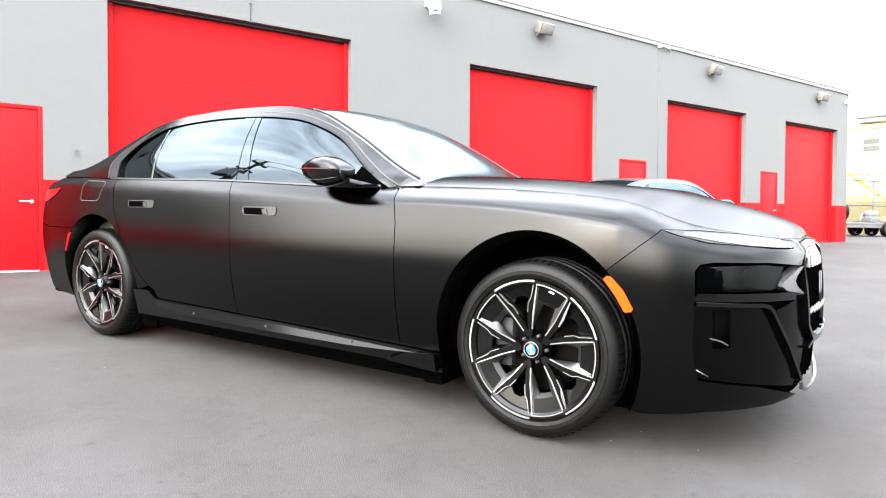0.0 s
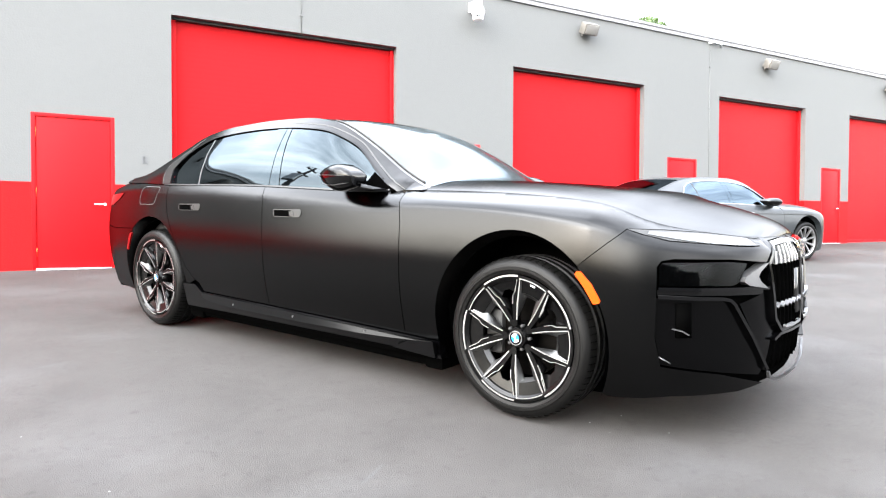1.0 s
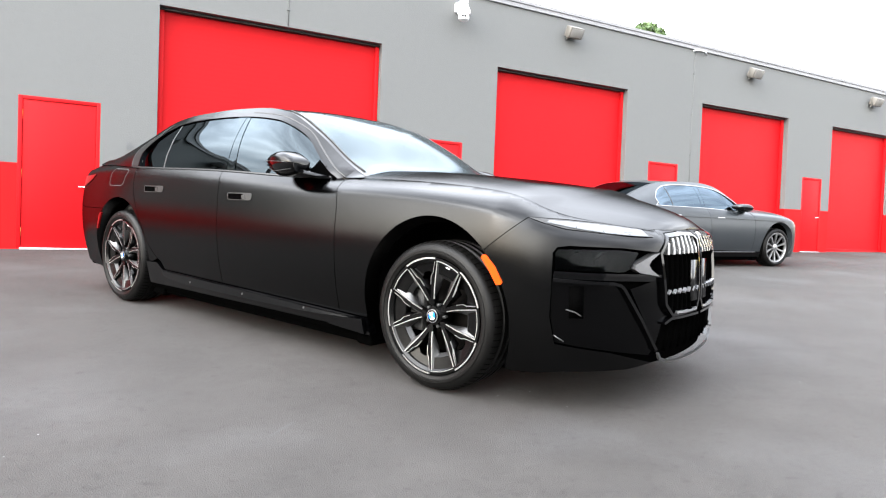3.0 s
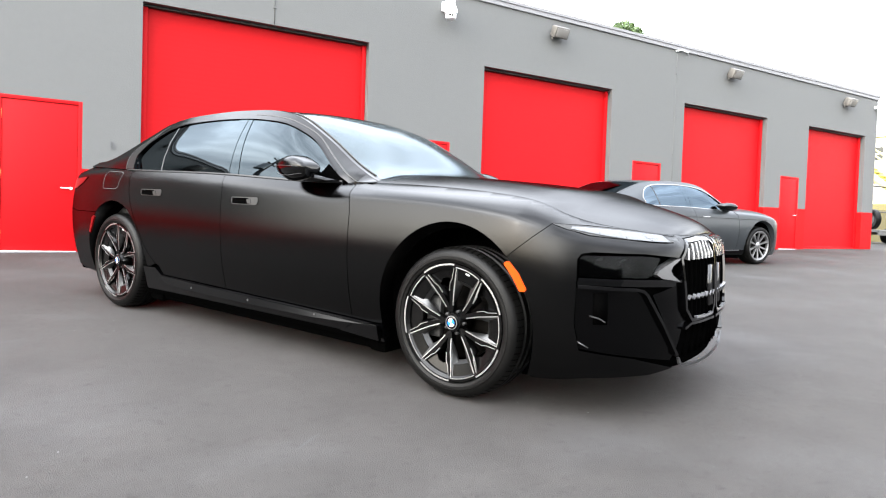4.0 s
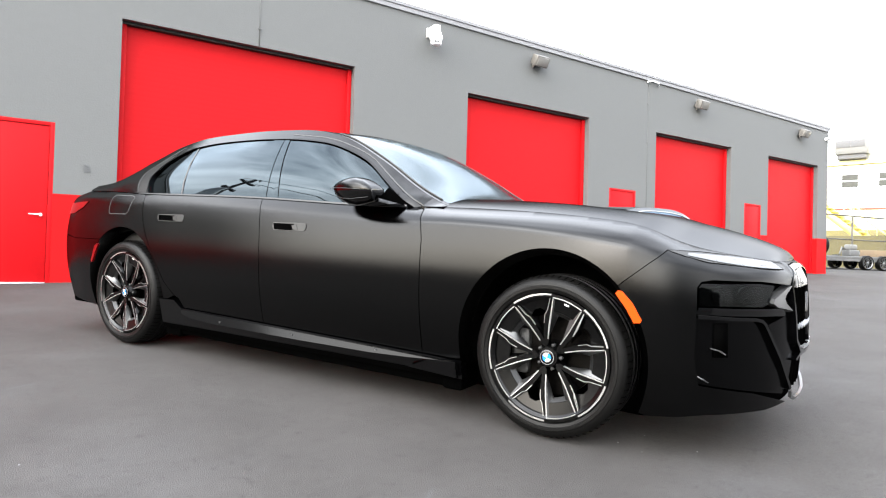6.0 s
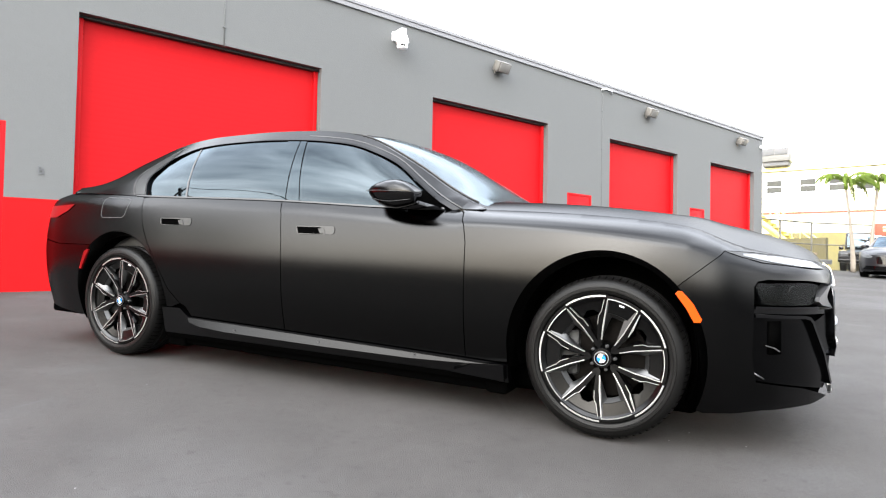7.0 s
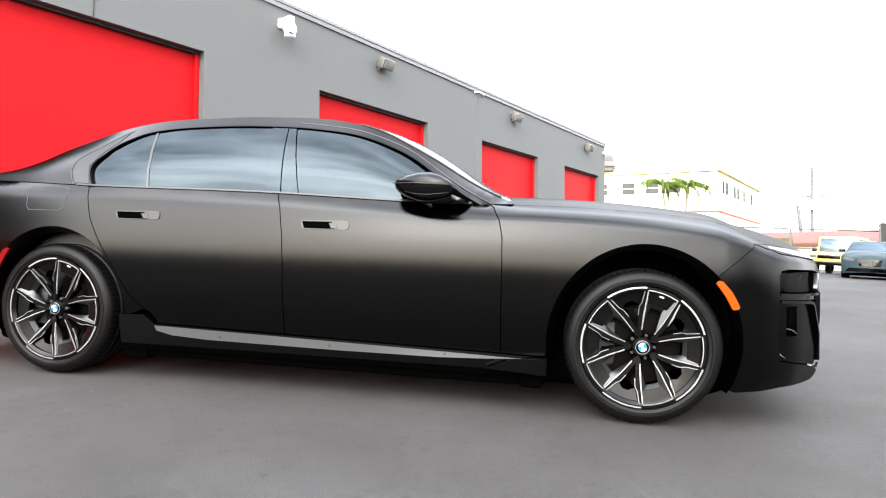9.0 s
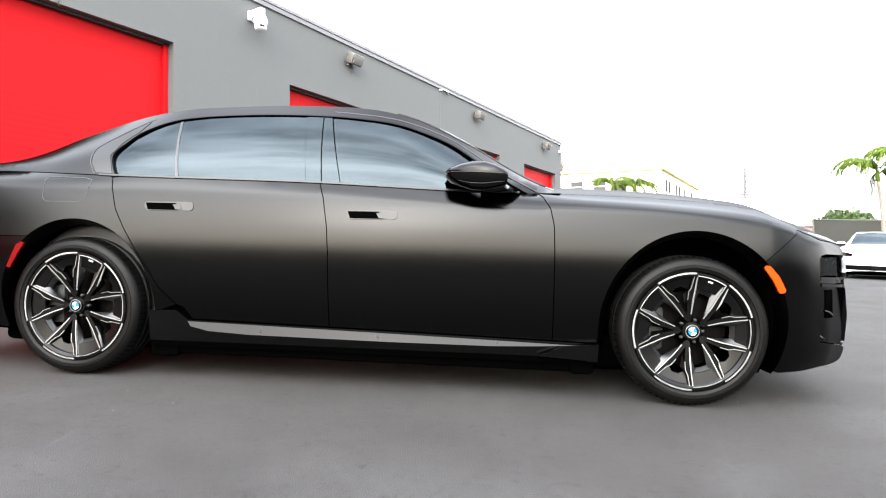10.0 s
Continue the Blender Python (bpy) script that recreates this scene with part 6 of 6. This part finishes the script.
def make_shed():
    s = thing("warehouse", pose(66, 2, 0.2), "long low building with a brown-red roof far off", "building")
    part("wall", box(-4, 4, -14, 12, 0, 2.6), CREAM, s, smooth=False)
    part("roof", prism([(-4.6, 2.5), (-4.6, 2.8), (0, 4.0), (4.6, 2.8), (4.6, 2.5)], 27, 0.03), BROWNROOF, s, "brown-red sheet roof")


make_shed()


red_board = thing("sign_board", pose(33.2, 10.05, ground_z(33.2, 10.05) + 1.75, 0, 0, -62), "small red board hung on the fence", "sign")
part("board", box(-0.45, 0.45, -0.07, -0.03, 0, 0.55, 0.01), REDTRIM, red_board)
for z in (0.2, 0.34):
    part("writing_bar", box(-0.14, 0.14, -0.076, -0.071, z, z + 0.06), CREAM, red_board, smooth=False)


# ---- utility pole ----
pole = thing("utility_pole", pose(75.0, 9.0, 0.0), "grey timber utility pole with crossarm", "pole")
part("shaft", rod((0, 0, -0.5), (0, 0, 11.4), 0.2, 0.14), TIMBER, pole)
part("crossarm", box(-0.08, 0.08, -1.3, 1.3, 8.3, 8.46, 0.01), TIMBER, pole)
for y in (-1.1, -0.4, 0.4, 1.1):
    part("insulator", rod((0, y, 8.46), (0, y, 8.75), 0.05, seg=8), WHITEPLASTIC, pole)
part("transformer", rod((-0.35, 0.1, 6.9), (-0.35, 0.1, 7.9), 0.28, seg=16), GALV, pole)
# poles with a slack line beyond the west end of the wall
west = []
for x, y, high in ((-17.6, 14.2, 13.6), (-25.0, -7.0, 12.6)):
    p = thing("utility_pole", pose(x, y, ground_z(x, y)), "tall timber power pole with crossarm and transformer", "pole")
    part("shaft", rod((0, 0, -0.5), (0, 0, high), 0.2, 0.14), TIMBER, p)
    part("crossarm", box(-1.3, 1.3, -0.07, 0.07, high - 0.9, high - 0.75, 0.01), TIMBER, p)
    part("crossarm", box(-1.0, 1.0, -0.07, 0.07, high - 2.2, high - 2.05, 0.01), TIMBER, p)
    part("transformer", rod((0.4, 0.1, high - 3.4), (0.4, 0.1, high - 2.3), 0.3, seg=16), GALV, p)
    for dx in (-1.2, -0.4, 0.5, 1.2):
        part("insulator", rod((dx, 0, high - 0.75), (dx, 0, high - 0.5), 0.06, seg=8), GALV, p)
    west.append(Vector((x, y, ground_z(x, y) + high - 0.5)))
cable = thing("power_line", Matrix(), "slack black power line between two poles", "cable")
for dx in (-1.2, 1.2):
    part("wire", tube([west[0].lerp(west[1], k / 16) + Vector((dx, 0, -4.4 * (k / 16) * (1 - k / 16))) for k in range(17)], 0.035, 6), DARKGAP, cable)
stub = thing("utility_pole", pose(74.0, 9.9, 0.0), "shorter leaning timber pole stub", "pole")
part("shaft", rod((0, -0.5, -0.5), (0, 0.3, 7.4), 0.22, 0.18), TIMBER, stub)


# ---- palms, hedge and the tree behind the building ----
def make_palm(x, y, high, lean, seed, fronds=13, size=1.5):
    rnd = random.Random(seed)
    base = Vector((x, y, ground_z(x, y)))
    p = thing("palm_tree", Matrix.Translation(base), "slim palm tree with arching green fronds", "palm tree", group="palms along the fence")
    line = [Vector((lean[0] * t**1.6, lean[1] * t**1.6, high * t)) for t in np.linspace(0, 1, 14)]
    part("trunk", tube(line, [0.12 - 0.06 * min(1, i / 9) for i in range(14)], 10), TRUNK, p)
    top = line[-1]
    part("crownshaft", tube([top - Vector((0, 0, 0.05)), top + Vector((0, 0, 0.35))], [0.09, 0.05], 10), FROND, p)
    for i in range(fronds):
        a = 2 * math.pi * (i * 0.382 + rnd.random() * 0.06)
        rise = 0.4 + 1.1 * ((i * 0.618) % 1)
        bend = 1.5 + 0.9 * rise + rnd.uniform(-0.2, 0.25)
        out = Vector((math.cos(a), math.sin(a), 0))
        side = Vector((-math.sin(a), math.cos(a), 0))
        ln = size * rnd.uniform(0.85, 1.15)
        bm = bmesh.new()
        spine = [top + Vector((0, 0, 0.2))]
        for k in range(18):
            g = rise - bend * (k / 17) ** 1.15
            spine.append(spine[-1] + (out * math.cos(g) + Vector((0, 0, math.sin(g)))) * (ln / 18))
        for k in range(3, 19):
            t = k / 18
            d = (spine[k] - spine[k - 1]).normalized()
            w = 0.19 * ln * math.sin(math.pi * (0.12 + 0.84 * t)) ** 0.6
            for s in (-1, 1):
                for h in (0.0, 0.33, 0.66):
                    root = spine[k - 1].lerp(spine[k], h)
                    tip = root + side * s * w * rnd.uniform(0.2, 0.55) + d * w * 0.8 + Vector((0, 0, -w * rnd.uniform(0.35, 1.0)))
                    mid = root.lerp(tip, 0.45) + Vector((0, 0, 0.1 * w))
                    half = d * 0.012 * ln
                    bm.faces.new([bm.verts.new(v) for v in (root - half * 0.6, root + half * 0.6, mid + half, tip, mid - half)])
        add_spine = tube(spine, [0.018 * (1 - k / 20) + 0.003 for k in range(19)], 5)
        me = bpy.data.meshes.new("tmp")
        add_spine.to_mesh(me)
        add_spine.free()
        bm.from_mesh(me)
        bpy.data.meshes.remove(me)
        part("frond", bm, FROND, p, smooth=False)


make_palm(31.2, 10.72, 3.75, (-0.3, 0.2), 1)
make_palm(31.6, 10.2, 3.85, (0.35, -0.2), 2)
make_palm(26.0, -0.4, 3.5, (0.2, 0.2), 3, 12, 1.9)
make_palm(26.6, -0.95, 3.95, (0.1, -0.15), 4, 12, 1.9)


def make_foliage(name, centre, size, count, leaf, mat, label, category, seed, trunk=None):
    rnd = random.Random(seed)
    t = thing(name, Matrix.Translation(centre), label, category)
    bm = bmesh.new()
    for _ in range(count):
        while True:
            v = Vector((rnd.uniform(-1, 1), rnd.uniform(-1, 1), rnd.uniform(-1, 1)))
            if 0.35 < v.length < 1:
                break
        lump = 0.75 + 0.35 * noise.noise(v * 2.3 + Vector((seed, 0, 0)))
        c = Vector((v.x * size[0], v.y * size[1], v.z * size[2])) * lump
        q = Euler((rnd.uniform(0, 6), rnd.uniform(0, 6), rnd.uniform(0, 6))).to_matrix()
        s = leaf * rnd.uniform(0.6, 1.3)
        bm.faces.new([bm.verts.new(c + q @ Vector(k)) for k in ((-s, 0, 0), (0, -s * 0.45, 0), (s, 0, s * 0.2), (0, s * 0.45, 0))])
    tagged(part("crown", bm, mat, t, smooth=False), kind="stuff")
    if trunk:
        part("trunk", tube([(0, 0, -trunk), (0.1, 0.05, -trunk * 0.4), (0, 0, 0)], [0.3, 0.22, 0.12], 10), TRUNK, t)
        for a in range(5):
            d = Vector((math.cos(a * 1.3), math.sin(a * 1.3), 0.7)) * size[0] * 0.6
            part("limb", tube([(0, 0, -size[2] * 0.6), d * 0.5, d], [0.12, 0.07, 0.02], 6), TRUNK, t)


make_foliage("hedge", (35.2, 0.6, 2.75), (0.9, 1.7, 0.75), 5200, 0.08, HEDGE, "clipped green bush behind the screened fence", "hedge", 5)
make_foliage("tree", (26.9, 27.5, 12.4), (1.5, 1.5, 1.3), 2600, 0.16, HEDGE, "leafy tree top behind the workshop roof", "tree", 8, 12.0)


# ---- trailer with machinery by the fence ----
def make_trailer():
    m = on_ground(26.25, 11.72, 160) @ Matrix.Scale(0.75, 4)
    t = thing("trailer", m, "galvanised flat trailer loaded with old machinery", "trailer")
    part("bed", box(-2.6, 2.4, -0.95, 0.95, 0.55, 0.68, 0.02), OLDGALV, t)
    for y in (-0.9, 0.9):
        part("side_rail", box(-2.6, 2.4, y - 0.04, y + 0.04, 0.42, 0.56, 0.01), OLDGALV, t)
    part("drawbar", rod((2.4, 0, 0.5), (3.6, 0, 0.5), 0.06), OLDGALV, t)
    part("jack_stand", rod((3.2, 0, 0.0), (3.2, 0, 1.25), 0.06), OLDGALV, t, "upright jack post")
    for x in (-0.9, 0.1):
        for y, rz in ((-1.06, 0), (1.06, 180)):
            Wheel(t, "multi", pose(x, y, 0.37, 0, 0, rz))
    sp = thing("spare_tyre", m @ pose(1.62, -0.35, 1.18, 0, 0, 85) @ Matrix.Scale(1.35, 4), "worn dark spare tyre standing on the trailer bed", "tyre")
    part("tyre", turned([(0.2, 0.08), (0.33, 0.1), (0.37, 0.06), (0.37, -0.06), (0.33, -0.1), (0.2, -0.08)], 40, True), RUBBER, sp)
    part("rim", turned([(0.0, 0.0), (0.2, 0.02), (0.2, 0.07)], 32), OLDGALV, sp)
    e = thing("engine", m @ pose(0.3, 0.2, 0.68) @ Matrix.Scale(0.62, 4), "grey stripped machine block lying on the trailer", "machine")
    part("block", box(-0.5, 0.5, -0.4, 0.4, 0, 0.5, 0.06), OLDGALV, e)
    part("cover", box(-0.35, 0.4, -0.32, 0.32, 0.5, 0.95, 0.1), ROOFUNIT, e)
    part("pulley", rod((-0.5, 0.1, 0.25), (-0.62, 0.1, 0.25), 0.2, seg=20), SATINGREY, e)
    part("pipe", tube([(0.4, -0.2, 0.5), (0.7, -0.2, 0.7), (0.9, -0.1, 0.4), (1.1, 0, 0.1)], 0.07, 10), OLDGALV, e)
    d = thing("crate", m @ pose(-1.4, 0.1, 0.68), "brown wooden crate on the trailer", "crate")
    part("crate", box(-0.5, 0.5, -0.5, 0.5, 0, 0.35, 0.02), WOOD, d)


make_trailer()


# ---- unseen wall added behind the camera to darken the car's low reflections ----
def make_back_wall():
    w = thing("wall_unseen", Matrix(), "plain grey wall added out of view opposite the workshop to darken the car's reflections", "wall", kind="structure")
    for x0, x1, y0, y1 in ((-26.0, -25.7, -22.0, 16.0), (-26.0, 8.0, -22.3, -22.0)):
        part("wall_panel", box(x0, x1, y0, y1, -2.5, 2.0), WALLGREY, w, smooth=False)


make_back_wall()
